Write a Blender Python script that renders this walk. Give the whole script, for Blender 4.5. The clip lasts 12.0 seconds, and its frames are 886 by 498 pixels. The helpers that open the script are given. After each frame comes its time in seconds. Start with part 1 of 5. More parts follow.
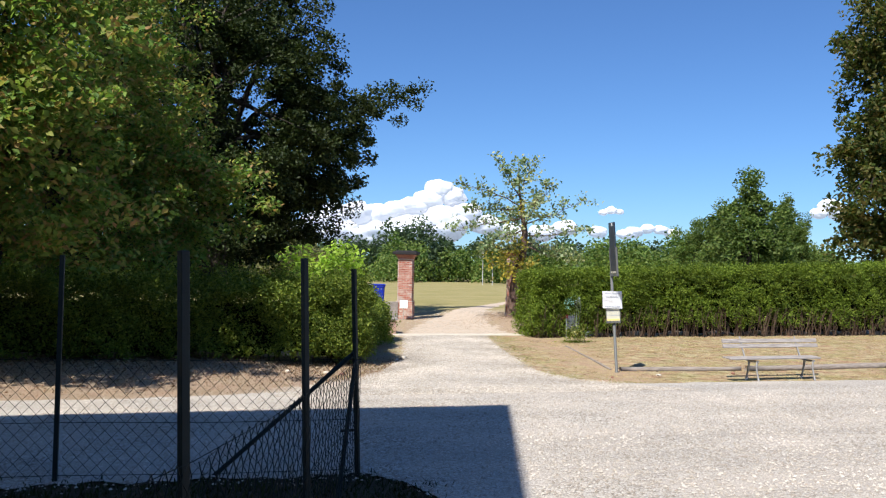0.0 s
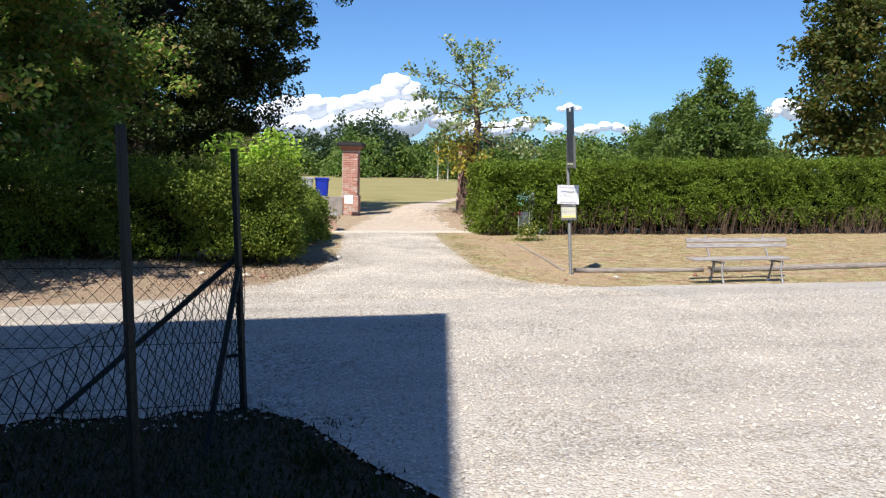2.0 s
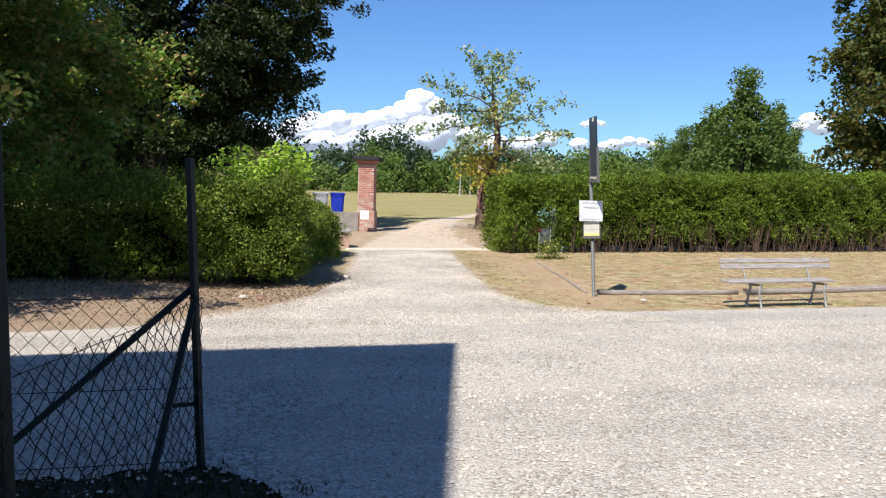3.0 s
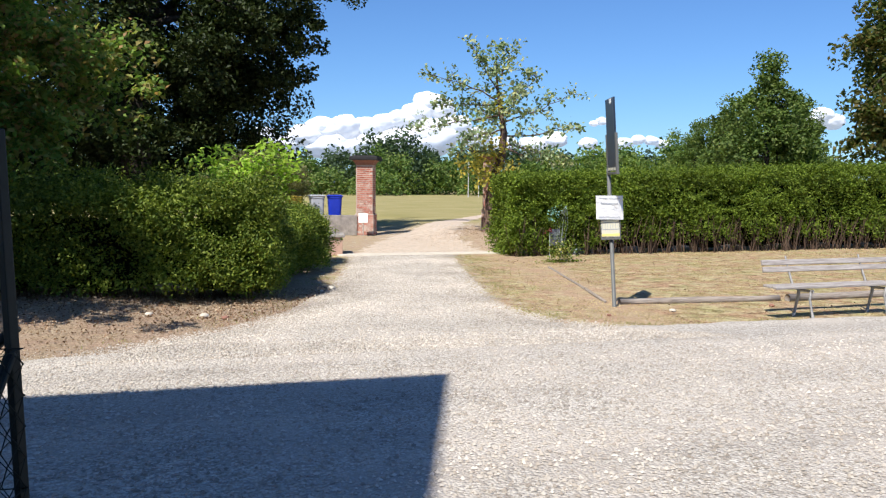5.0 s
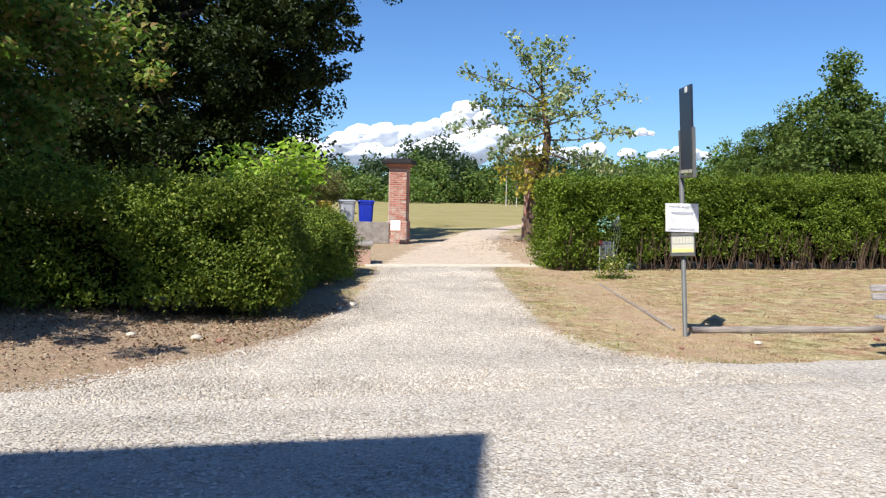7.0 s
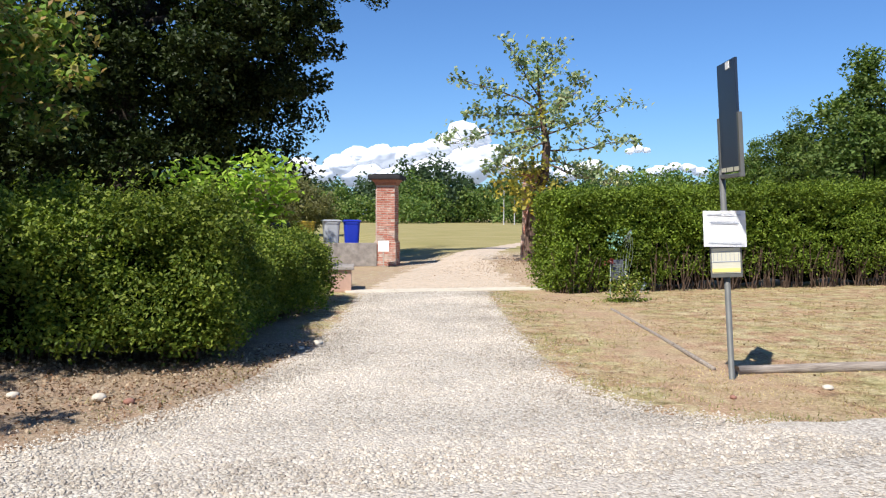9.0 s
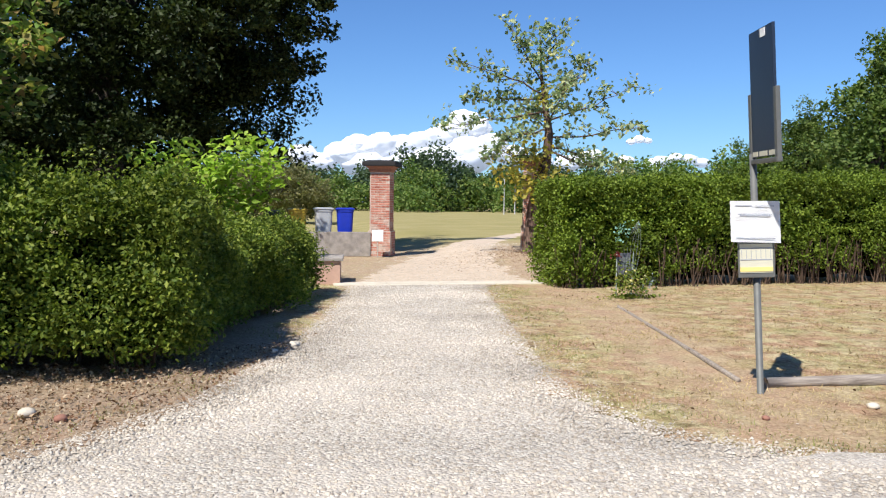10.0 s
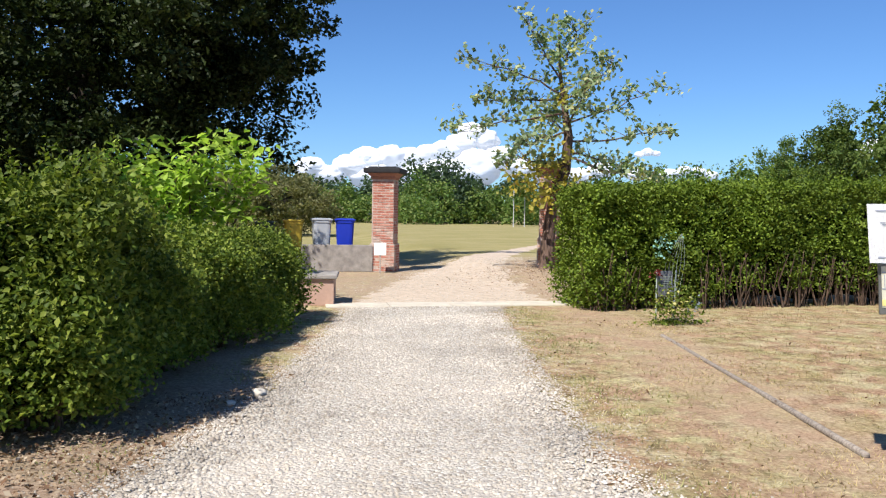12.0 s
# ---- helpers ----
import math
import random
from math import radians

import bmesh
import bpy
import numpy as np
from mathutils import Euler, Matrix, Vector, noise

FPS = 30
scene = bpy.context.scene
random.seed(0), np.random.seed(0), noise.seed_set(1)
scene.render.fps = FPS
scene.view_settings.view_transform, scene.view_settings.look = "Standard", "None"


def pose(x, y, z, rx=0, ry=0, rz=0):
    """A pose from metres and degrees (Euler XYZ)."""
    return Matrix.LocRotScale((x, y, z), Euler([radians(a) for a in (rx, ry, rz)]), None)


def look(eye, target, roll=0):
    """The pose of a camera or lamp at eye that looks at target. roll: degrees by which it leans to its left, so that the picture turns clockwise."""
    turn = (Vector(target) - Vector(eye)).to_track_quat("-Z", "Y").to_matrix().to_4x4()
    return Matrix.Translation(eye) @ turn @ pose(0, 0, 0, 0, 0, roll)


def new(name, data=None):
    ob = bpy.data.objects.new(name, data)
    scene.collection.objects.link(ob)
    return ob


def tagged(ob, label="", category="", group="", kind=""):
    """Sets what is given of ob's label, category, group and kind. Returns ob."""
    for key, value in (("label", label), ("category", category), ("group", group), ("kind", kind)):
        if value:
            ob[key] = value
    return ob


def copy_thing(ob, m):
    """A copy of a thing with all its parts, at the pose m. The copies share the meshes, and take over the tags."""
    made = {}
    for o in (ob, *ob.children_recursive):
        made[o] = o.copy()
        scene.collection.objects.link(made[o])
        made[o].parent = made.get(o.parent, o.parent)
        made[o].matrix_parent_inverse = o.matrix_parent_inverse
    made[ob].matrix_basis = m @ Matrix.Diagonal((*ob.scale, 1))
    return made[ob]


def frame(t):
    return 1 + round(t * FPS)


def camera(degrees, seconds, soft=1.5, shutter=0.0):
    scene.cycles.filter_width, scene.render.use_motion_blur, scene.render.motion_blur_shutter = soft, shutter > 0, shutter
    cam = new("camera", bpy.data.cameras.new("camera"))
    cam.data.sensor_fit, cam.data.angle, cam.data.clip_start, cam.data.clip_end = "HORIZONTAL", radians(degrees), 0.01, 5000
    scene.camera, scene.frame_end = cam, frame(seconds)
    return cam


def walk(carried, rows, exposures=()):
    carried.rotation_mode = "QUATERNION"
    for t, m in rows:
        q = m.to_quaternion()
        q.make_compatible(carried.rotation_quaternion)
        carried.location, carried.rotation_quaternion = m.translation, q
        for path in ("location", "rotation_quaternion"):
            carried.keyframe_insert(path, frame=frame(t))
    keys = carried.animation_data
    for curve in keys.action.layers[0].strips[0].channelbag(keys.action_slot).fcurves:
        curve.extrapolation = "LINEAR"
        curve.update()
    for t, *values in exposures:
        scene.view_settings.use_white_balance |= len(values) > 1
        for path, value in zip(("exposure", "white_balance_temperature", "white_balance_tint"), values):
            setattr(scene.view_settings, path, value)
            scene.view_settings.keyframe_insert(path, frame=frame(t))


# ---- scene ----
cam = camera(58.2, 12.0, soft=1.2)
PATH = [
    (0, (0.299, 0.0, 1.824), (0.785, 1.94, 1.882), 1.2),
    (0.5, (0.432, 0.263, 1.768), (0.993, 2.18, 1.661), 1.1),
    (1, (0.612, 0.609, 1.769), (1.181, 2.519, 1.598), 1.5),
    (1.5, (0.803, 1.04, 1.756), (1.377, 2.944, 1.548), 2.6),
    (2, (1.017, 1.47, 1.735), (1.61, 3.37, 1.536), 1.6),
    (2.5, (1.251, 1.875, 1.734), (1.813, 3.788, 1.582), 1.1),
    (3, (1.446, 2.312, 1.727), (1.983, 4.232, 1.564), 1.6),
    (5, (2.098, 3.887, 1.642), (2.609, 5.814, 1.484), 0.5),
    (5.5, (2.194, 4.256, 1.616), (2.63, 6.202, 1.465), 1.0),
    (6, (2.284, 4.623, 1.632), (2.716, 6.571, 1.489), 1.3),
    (6.5, (2.425, 5.092, 1.606), (2.863, 7.039, 1.475), 0.5),
    (7, (2.496, 5.507, 1.571), (2.919, 7.457, 1.433), 1.4),
    (9, (3.071, 7.339, 1.484), (3.497, 9.291, 1.397), 0.3),
    (9.5, (3.218, 7.749, 1.474), (3.639, 9.702, 1.372), 0.2),
    (10, (3.355, 8.219, 1.479), (3.781, 10.17, 1.364), 0.8),
    (10.5, (3.476, 8.716, 1.465), (3.912, 10.664, 1.345), 0.6),
    (11, (3.515, 9.113, 1.432), (3.927, 11.066, 1.312), 1.4),
    (11.5, (3.601, 9.571, 1.437), (4.01, 11.526, 1.33), 1.6),
    (12, (3.738, 10.065, 1.428), (4.144, 12.021, 1.344), 0.9),
]
walk(cam, [(t, look(eye, target, roll)) for t, eye, target, roll in PATH], [(0.0, 0.52, 6400, 10), (12.0, 0.52, 6400, 10)])

# ---- light ----
SUN_ELEV, SUN_AZ = 52.0, 224.0          # height, and the way to the sun clockwise from +y
world = bpy.data.worlds.new("sky")
scene.world = world
world.use_nodes = True
wn = world.node_tree
wn.nodes.clear()
sky = wn.nodes.new("ShaderNodeTexSky")
sky.sky_type, sky.sun_disc = "NISHITA", False
sky.sun_elevation, sky.sun_rotation = radians(SUN_ELEV), radians(SUN_AZ)
sky.altitude, sky.air_density, sky.dust_density, sky.ozone_density = 200.0, 1.0, 0.3, 2.5
wb = wn.nodes.new("ShaderNodeBackground")
wb.inputs["Strength"].default_value = 0.070
wo = wn.nodes.new("ShaderNodeOutputWorld")
tint = wn.nodes.new("ShaderNodeMix")
tint.data_type, tint.blend_type = "RGBA", "MULTIPLY"
tint.inputs[0].default_value, tint.inputs[7].default_value = 1.0, (0.68, 0.99, 1.40, 1)
wn.links.new(sky.outputs["Color"], tint.inputs[6])
wn.links.new(tint.outputs[2], wb.inputs["Color"])
wn.links.new(wb.outputs["Background"], wo.inputs["Surface"])

sun_data = bpy.data.lights.new("sun", "SUN")
sun_data.energy, sun_data.angle, sun_data.color = 5.0, radians(0.53), (1.0, 0.95, 0.87)
to_sun = Vector((math.sin(radians(SUN_AZ)) * math.cos(radians(SUN_ELEV)),
                 math.cos(radians(SUN_AZ)) * math.cos(radians(SUN_ELEV)), math.sin(radians(SUN_ELEV))))
sun = new("sun", sun_data)
sun.matrix_world = look(to_sun * 60, (0, 0, 0))


# ---- materials ----
def nodes_of(name):
    mat = bpy.data.materials.new(name)
    mat.use_nodes = True
    nt = mat.node_tree
    nt.nodes.clear()
    return mat, nt


def noise_node(nt, scale, detail=4.0, rough=0.55, coords=None):
    n = nt.nodes.new("ShaderNodeTexNoise")
    n.inputs["Scale"].default_value, n.inputs["Detail"].default_value = scale, detail
    n.inputs["Roughness"].default_value = rough
    if coords is not None:
        nt.links.new(coords, n.inputs["Vector"])
    return n.outputs["Fac"]


def ramp(nt, fac, stops, smooth=False):
    r = nt.nodes.new("ShaderNodeValToRGB")
    r.color_ramp.interpolation = "EASE" if smooth else "LINEAR"
    while len(r.color_ramp.elements) < len(stops):
        r.color_ramp.elements.new(0.5)
    for el, (p, c) in zip(r.color_ramp.elements, stops):
        el.position = p
        el.color = (c, c, c, 1) if isinstance(c, (int, float)) else (*c, 1)
    nt.links.new(fac, r.inputs["Fac"])
    return r.outputs["Color"]


def mix(nt, fac, a, b, mode="MIX"):
    m = nt.nodes.new("ShaderNodeMix")
    m.data_type, m.blend_type = "RGBA", mode
    for key, v in ((0, fac), (6, a), (7, b)):
        if isinstance(v, (int, float)):
            m.inputs[key].default_value = v if key == 0 else (v, v, v, 1)
        elif isinstance(v, tuple):
            m.inputs[key].default_value = (*v, 1)
        else:
            nt.links.new(v, m.inputs[key])
    return m.outputs[2]


def maths(nt, op, a, b=0.0, c=0.0):
    m = nt.nodes.new("ShaderNodeMath")
    m.operation = op
    for i, v in enumerate((a, b, c)):
        if isinstance(v, (int, float)):
            m.inputs[i].default_value = v
        else:
            nt.links.new(v, m.inputs[i])
    return m.outputs[0]


def place(nt):
    """World place as a vector."""
    return nt.nodes.new("ShaderNodeNewGeometry").outputs["Position"]


def finish(nt, colour, rough=0.8, metal=0.0, height=None, depth=0.01, spec=0.3, through_light=0.0, tint=None):
    p = nt.nodes.new("ShaderNodeBsdfPrincipled")
    if isinstance(colour, tuple):
        p.inputs["Base Color"].default_value = (*colour, 1)
    else:
        nt.links.new(colour, p.inputs["Base Color"])
    if isinstance(rough, (int, float)):
        p.inputs["Roughness"].default_value = rough
    else:
        nt.links.new(rough, p.inputs["Roughness"])
    p.inputs["Metallic"].default_value = metal
    p.inputs["Specular IOR Level"].default_value = spec
    if height is not None:
        b = nt.nodes.new("ShaderNodeBump")
        b.inputs["Distance"].default_value, b.inputs["Strength"].default_value = depth, 1.0
        nt.links.new(height, b.inputs["Height"])
        nt.links.new(b.outputs["Normal"], p.inputs["Normal"])
    out = nt.nodes.new("ShaderNodeOutputMaterial")
    shader = p.outputs["BSDF"]
    if through_light:
        tr = nt.nodes.new("ShaderNodeBsdfTranslucent")
        if tint is not None:
            nt.links.new(tint, tr.inputs["Color"])
        elif not isinstance(colour, tuple):
            nt.links.new(colour, tr.inputs["Color"])
        ms = nt.nodes.new("ShaderNodeMixShader")
        ms.inputs["Fac"].default_value = through_light
        nt.links.new(shader, ms.inputs[1])
        nt.links.new(tr.outputs["BSDF"], ms.inputs[2])
        shader = ms.outputs["Shader"]
    nt.links.new(shader, out.inputs["Surface"])


def leaf_material(name, colours, through_light=0.38, rough=0.55, spec=0.16):
    """Leaves whose colour differs from leaf to leaf and from bough to bough."""
    mat, nt = nodes_of(name)
    rnd = nt.nodes.new("ShaderNodeNewGeometry").outputs["Random Per Island"]
    n = len(colours)
    c = ramp(nt, rnd, [(i / max(1, n - 1), col) for i, col in enumerate(colours)])
    big = noise_node(nt, 0.9, 2.0, 0.5, place(nt))
    c = mix(nt, 1.0, c, ramp(nt, big, [(0.3, 0.72), (0.7, 1.2)]), "MULTIPLY")
    warm = mix(nt, 0.6, c, (0.9, 1.0, 0.25), "MULTIPLY")
    warm = mix(nt, 1.0, warm, 1.7, "MULTIPLY")
    finish(nt, c, rough, 0, None, 0, spec, through_light, warm)
    return mat


def plain_material(name, colour, rough=0.6, metal=0.0, vary=0.15, scale=9.0, depth=0.002, spec=0.3):
    mat, nt = nodes_of(name)
    at = place(nt)
    a, b = noise_node(nt, scale, 5, 0.6, at), noise_node(nt, scale * 9, 3, 0.6, at)
    dark = tuple(v * (1 - vary) for v in colour)
    light = tuple(min(1.0, v * (1 + vary)) for v in colour)
    c = mix(nt, ramp(nt, a, [(0.3, 0.0), (0.7, 1.0)]), dark, light)
    c = mix(nt, 0.35, c, mix(nt, b, dark, light))
    finish(nt, c, rough, metal, b, depth, spec)
    return mat


def gravel_material():
    mat, nt = nodes_of("pale_gravel")
    at = place(nt)
    vor = nt.nodes.new("ShaderNodeTexVoronoi")
    vor.inputs["Scale"].default_value = 46.0
    nt.links.new(at, vor.inputs["Vector"])
    sep = nt.nodes.new("ShaderNodeSeparateColor")
    nt.links.new(vor.outputs["Color"], sep.inputs["Color"])
    stone = ramp(nt, sep.outputs[0], [(0.0, (0.345, 0.305, 0.262)), (0.45, (0.492, 0.446, 0.385)), (1.0, (0.625, 0.580, 0.515))])
    gap = ramp(nt, vor.outputs["Distance"], [(0.35, 1.0), (0.75, 0.74)])
    c = mix(nt, 1.0, stone, gap, "MULTIPLY")
    dust = ramp(nt, noise_node(nt, 0.9, 6, 0.62, at), [(0.42, 0.0), (0.66, 0.85)])
    c = mix(nt, dust, c, (0.474, 0.420, 0.362))
    stretch = nt.nodes.new("ShaderNodeMapping")
    stretch.inputs["Scale"].default_value = (0.12, 1.5, 1.0)
    nt.links.new(at, stretch.inputs["Vector"])
    track = ramp(nt, noise_node(nt, 1.0, 3, 0.5, stretch.outputs["Vector"]), [(0.35, 0.86), (0.65, 1.08)])
    c = mix(nt, 1.0, c, track, "MULTIPLY")
    h = maths(nt, "SUBTRACT", 1.0, vor.outputs["Distance"])
    finish(nt, c, 0.9, 0, h, 0.012, 0.15)
    return mat


def ground_material():
    """Dry lawn, bare soil and leaf litter; greener grass in the meadow beyond the gate."""
    mat, nt = nodes_of("dry_ground")
    at = place(nt)
    sep = nt.nodes.new("ShaderNodeSeparateXYZ")
    nt.links.new(at, sep.inputs["Vector"])
    x, y = sep.outputs[0], sep.outputs[1]
    fine = ramp(nt, noise_node(nt, 30, 6, 0.75, at), [(0.36, 0.0), (0.64, 1.0)])
    mid = noise_node(nt, 3.0, 6, 0.65, at)
    big = noise_node(nt, 0.35, 4, 0.6, at)
    straw = mix(nt, fine, (0.270, 0.215, 0.117), (0.542, 0.468, 0.300))
    soil = mix(nt, fine, (0.215, 0.120, 0.072), (0.450, 0.305, 0.200))
    green = mix(nt, fine, (0.143, 0.154, 0.050), (0.363, 0.363, 0.143))
    c = mix(nt, ramp(nt, mid, [(0.42, 0.0), (0.56, 0.95)]), straw, soil)
    c = mix(nt, ramp(nt, noise_node(nt, 1.3, 7, 0.75, at), [(0.46, 0.0), (0.62, 0.6)]), c, green)
    patch = noise_node(nt, 4.5, 9, 0.78, at)
    c = mix(nt, 1.0, c, ramp(nt, patch, [(0.37, (0.46, 0.40, 0.36)), (0.48, (0.96, 0.94, 0.91)), (0.60, (1.26, 1.24, 1.20))]), "MULTIPLY")
    # worn bare strip between the drive and the rail
    off = maths(nt, "SUBTRACT", maths(nt, "ADD", x, maths(nt, "MULTIPLY", maths(nt, "SUBTRACT", mid, 0.5), 2.4)),
                maths(nt, "ADD", maths(nt, "MULTIPLY", y, 0.17), 4.75))
    bare = ramp(nt, maths(nt, "MULTIPLY", off, off), [(0.0, 0.6), (0.8, 0.0)])
    c = mix(nt, bare, c, mix(nt, fine, (0.30, 0.20, 0.125), (0.52, 0.38, 0.26)))
    # brown leaf litter along the hedge beside the drive
    wob = maths(nt, "MULTIPLY", maths(nt, "SUBTRACT", mid, 0.5), 2.0)
    left = maths(nt, "LESS_THAN", maths(nt, "ADD", x, wob), 3.6)
    litter = mix(nt, fine, (0.193, 0.126, 0.085), (0.420, 0.324, 0.247))
    c = mix(nt, maths(nt, "MULTIPLY", left, ramp(nt, mid, [(0.3, 0.95), (0.7, 0.55)])), c, litter)
    # grass under the fence, its colour sunk near black for the house's shade
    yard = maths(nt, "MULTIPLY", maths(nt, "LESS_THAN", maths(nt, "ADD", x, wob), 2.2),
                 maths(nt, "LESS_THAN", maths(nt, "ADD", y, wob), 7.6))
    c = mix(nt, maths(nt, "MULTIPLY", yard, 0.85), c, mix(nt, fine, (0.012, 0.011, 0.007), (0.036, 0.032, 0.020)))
    # sandy apron between the threshold and the gateway
    apron = maths(nt, "MULTIPLY", maths(nt, "GREATER_THAN", maths(nt, "ADD", y, maths(nt, "MULTIPLY", wob, 0.5)), 22.6),
                  maths(nt, "GREATER_THAN", maths(nt, "ADD", x, wob), 4.2))
    c = mix(nt, maths(nt, "MULTIPLY", apron, ramp(nt, mid, [(0.35, 0.35), (0.65, 0.95)])), c, mix(nt, fine, (0.25, 0.175, 0.12), (0.49, 0.375, 0.27)))
    # meadow
    far = nt.nodes.new("ShaderNodeMapRange")
    nt.links.new(maths(nt, "ADD", y, maths(nt, "MULTIPLY", wob, 3.0)), far.inputs["Value"])
    far.inputs["From Min"].default_value, far.inputs["From Max"].default_value = 31.0, 36.0
    field = mix(nt, ramp(nt, big, [(0.35, 0.0), (0.65, 1.0)]), (0.29, 0.245, 0.10), (0.43, 0.345, 0.18))
    field = mix(nt, mix(nt, 0.5, mid, fine), field, (0.22, 0.205, 0.075))
    c = mix(nt, far.outputs["Result"], c, field)
    finish(nt, c, 0.95, 0, fine, 0.004, 0.1)
    return mat


def bark_material(name, dark, light, scale=5.0):
    mat, nt = nodes_of(name)
    at = place(nt)
    m = nt.nodes.new("ShaderNodeMapping")
    m.inputs["Scale"].default_value = (4.0, 4.0, 0.7)
    nt.links.new(at, m.inputs["Vector"])
    n = noise_node(nt, scale, 6, 0.65, m.outputs["Vector"])
    c = mix(nt, ramp(nt, n, [(0.35, 0.0), (0.65, 1.0)]), dark, light)
    finish(nt, c, 0.9, 0, n, 0.03, 0.15)
    return mat


def brick_material(name, colours):
    mat, nt = nodes_of(name)
    rnd = nt.nodes.new("ShaderNodeObjectInfo").outputs["Random"]
    n = len(colours)
    c = ramp(nt, rnd, [(i / (n - 1), col) for i, col in enumerate(colours)])
    at = place(nt)
    grime = noise_node(nt, 14, 6, 0.7, at)
    c = mix(nt, ramp(nt, grime, [(0.48, 0.0), (0.72, 0.75)]), c, (0.45, 0.38, 0.32))
    patch = ramp(nt, noise_node(nt, 2.6, 4, 0.6, at), [(0.52, 0.0), (0.60, 0.8)])
    c = mix(nt, patch, c, (0.50, 0.42, 0.36))
    finish(nt, c, 0.92, 0, grime, 0.006, 0.15)
    return mat


def wood_material(name, dark, light):
    mat, nt = nodes_of(name)
    at = place(nt)
    m = nt.nodes.new("ShaderNodeMapping")
    m.inputs["Scale"].default_value = (1.2, 18.0, 18.0)
    nt.links.new(at, m.inputs["Vector"])
    n = noise_node(nt, 3.0, 6, 0.6, m.outputs["Vector"])
    c = mix(nt, ramp(nt, n, [(0.3, 0.0), (0.7, 1.0)]), dark, light)
    finish(nt, c, 0.8, 0, n, 0.004, 0.25)
    return mat


GROUND = ground_material()
GRAVEL = gravel_material()
SAND = plain_material("sandy_soil", (0.50, 0.40, 0.305), 0.95, 0, 0.30, 6.0, 0.006)
PEBBLE = leaf_material("pebbles", [(0.304, 0.260, 0.214), (0.418, 0.367, 0.305), (0.489, 0.435, 0.369), (0.580, 0.530, 0.464)], 0.0, 0.85, 0.15)
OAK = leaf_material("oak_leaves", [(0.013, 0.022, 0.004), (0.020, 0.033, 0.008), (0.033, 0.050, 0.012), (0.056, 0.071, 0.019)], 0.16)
MAPLE = leaf_material("maple_leaves", [(0.084, 0.147, 0.029), (0.132, 0.224, 0.046), (0.198, 0.277, 0.063), (0.276, 0.283, 0.076), (0.312, 0.183, 0.086)])
HEDGE_R = leaf_material("hornbeam_leaves", [(0.065, 0.100, 0.011), (0.104, 0.156, 0.018), (0.151, 0.212, 0.025), (0.220, 0.286, 0.040)], 0.28)
HEDGE_L = leaf_material("hedge_leaves", [(0.055, 0.091, 0.012), (0.095, 0.142, 0.019), (0.157, 0.205, 0.030), (0.246, 0.285, 0.049)], 0.28)
LIME = leaf_material("young_leaves", [(0.21, 0.33, 0.040), (0.30, 0.43, 0.065), (0.40, 0.52, 0.11)], 0.4)
THIN = leaf_material("thin_leaves", [(0.10, 0.16, 0.08), (0.17, 0.24, 0.12), (0.27, 0.34, 0.19), (0.38, 0.43, 0.28), (0.46, 0.44, 0.20)], 0.35)
YELLOW = leaf_material("yellowing_leaves", [(0.20, 0.22, 0.06), (0.38, 0.34, 0.07), (0.55, 0.42, 0.07)], 0.35)
CHESTNUT = leaf_material("browning_leaves", [(0.044, 0.070, 0.018), (0.070, 0.097, 0.022), (0.114, 0.114, 0.035), (0.176, 0.132, 0.044)])
WOODS = leaf_material("wood_leaves", [(0.069, 0.127, 0.033), (0.115, 0.184, 0.044), (0.161, 0.230, 0.061), (0.218, 0.253, 0.077)])
ASH = leaf_material("ash_leaves", [(0.049, 0.084, 0.021), (0.084, 0.133, 0.031), (0.126, 0.182, 0.046), (0.182, 0.224, 0.065)])
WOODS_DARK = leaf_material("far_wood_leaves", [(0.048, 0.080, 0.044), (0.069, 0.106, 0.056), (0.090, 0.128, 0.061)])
# near black, so that gaps between hedge leaves show as deep shade
INNER = plain_material("inner_shade", (0.010, 0.014, 0.006), 1.0, 0, 0.5, 14, 0.06, 0.0)
LITTER = leaf_material("dead_leaves", [(0.085, 0.045, 0.026), (0.18, 0.10, 0.058), (0.29, 0.19, 0.12), (0.38, 0.29, 0.20), (0.46, 0.38, 0.28)], 0.1, 0.8, 0.1)
BLADE = leaf_material("grass_blades", [(0.225, 0.194, 0.071), (0.364, 0.282, 0.142), (0.476, 0.371, 0.213), (0.537, 0.427, 0.269)], 0.3, 0.8, 0.1)
# blades by the fence carry the deep shade there in their colour
BLADE_GREEN = leaf_material("shade_dark_blades", [(0.014, 0.020, 0.006), (0.025, 0.035, 0.010), (0.050, 0.050, 0.018)], 0.2, 0.8, 0.1)
BLADE_OLIVE = leaf_material("olive_blades", [(0.15, 0.165, 0.055), (0.24, 0.24, 0.09), (0.34, 0.31, 0.15), (0.42, 0.37, 0.21)], 0.25, 0.8, 0.1)
BARK = bark_material("dark_bark", (0.020, 0.017, 0.014), (0.07, 0.056, 0.045))
BARK_RED = bark_material("brown_bark", (0.053, 0.034, 0.026), (0.203, 0.135, 0.105))
FADED = leaf_material("faded_leaves", [(0.12, 0.13, 0.05), (0.18, 0.18, 0.08), (0.24, 0.22, 0.11)])
PALE_BARK = bark_material("pale_bark", (0.30, 0.29, 0.27), (0.62, 0.60, 0.57))
TWIG = bark_material("hedge_stems", (0.05, 0.032, 0.024), (0.17, 0.115, 0.08))
BRICK = brick_material("old_red_brick", [(0.291, 0.086, 0.058), (0.385, 0.138, 0.097), (0.470, 0.203, 0.152), (0.342, 0.111, 0.076), (0.496, 0.250, 0.188)])
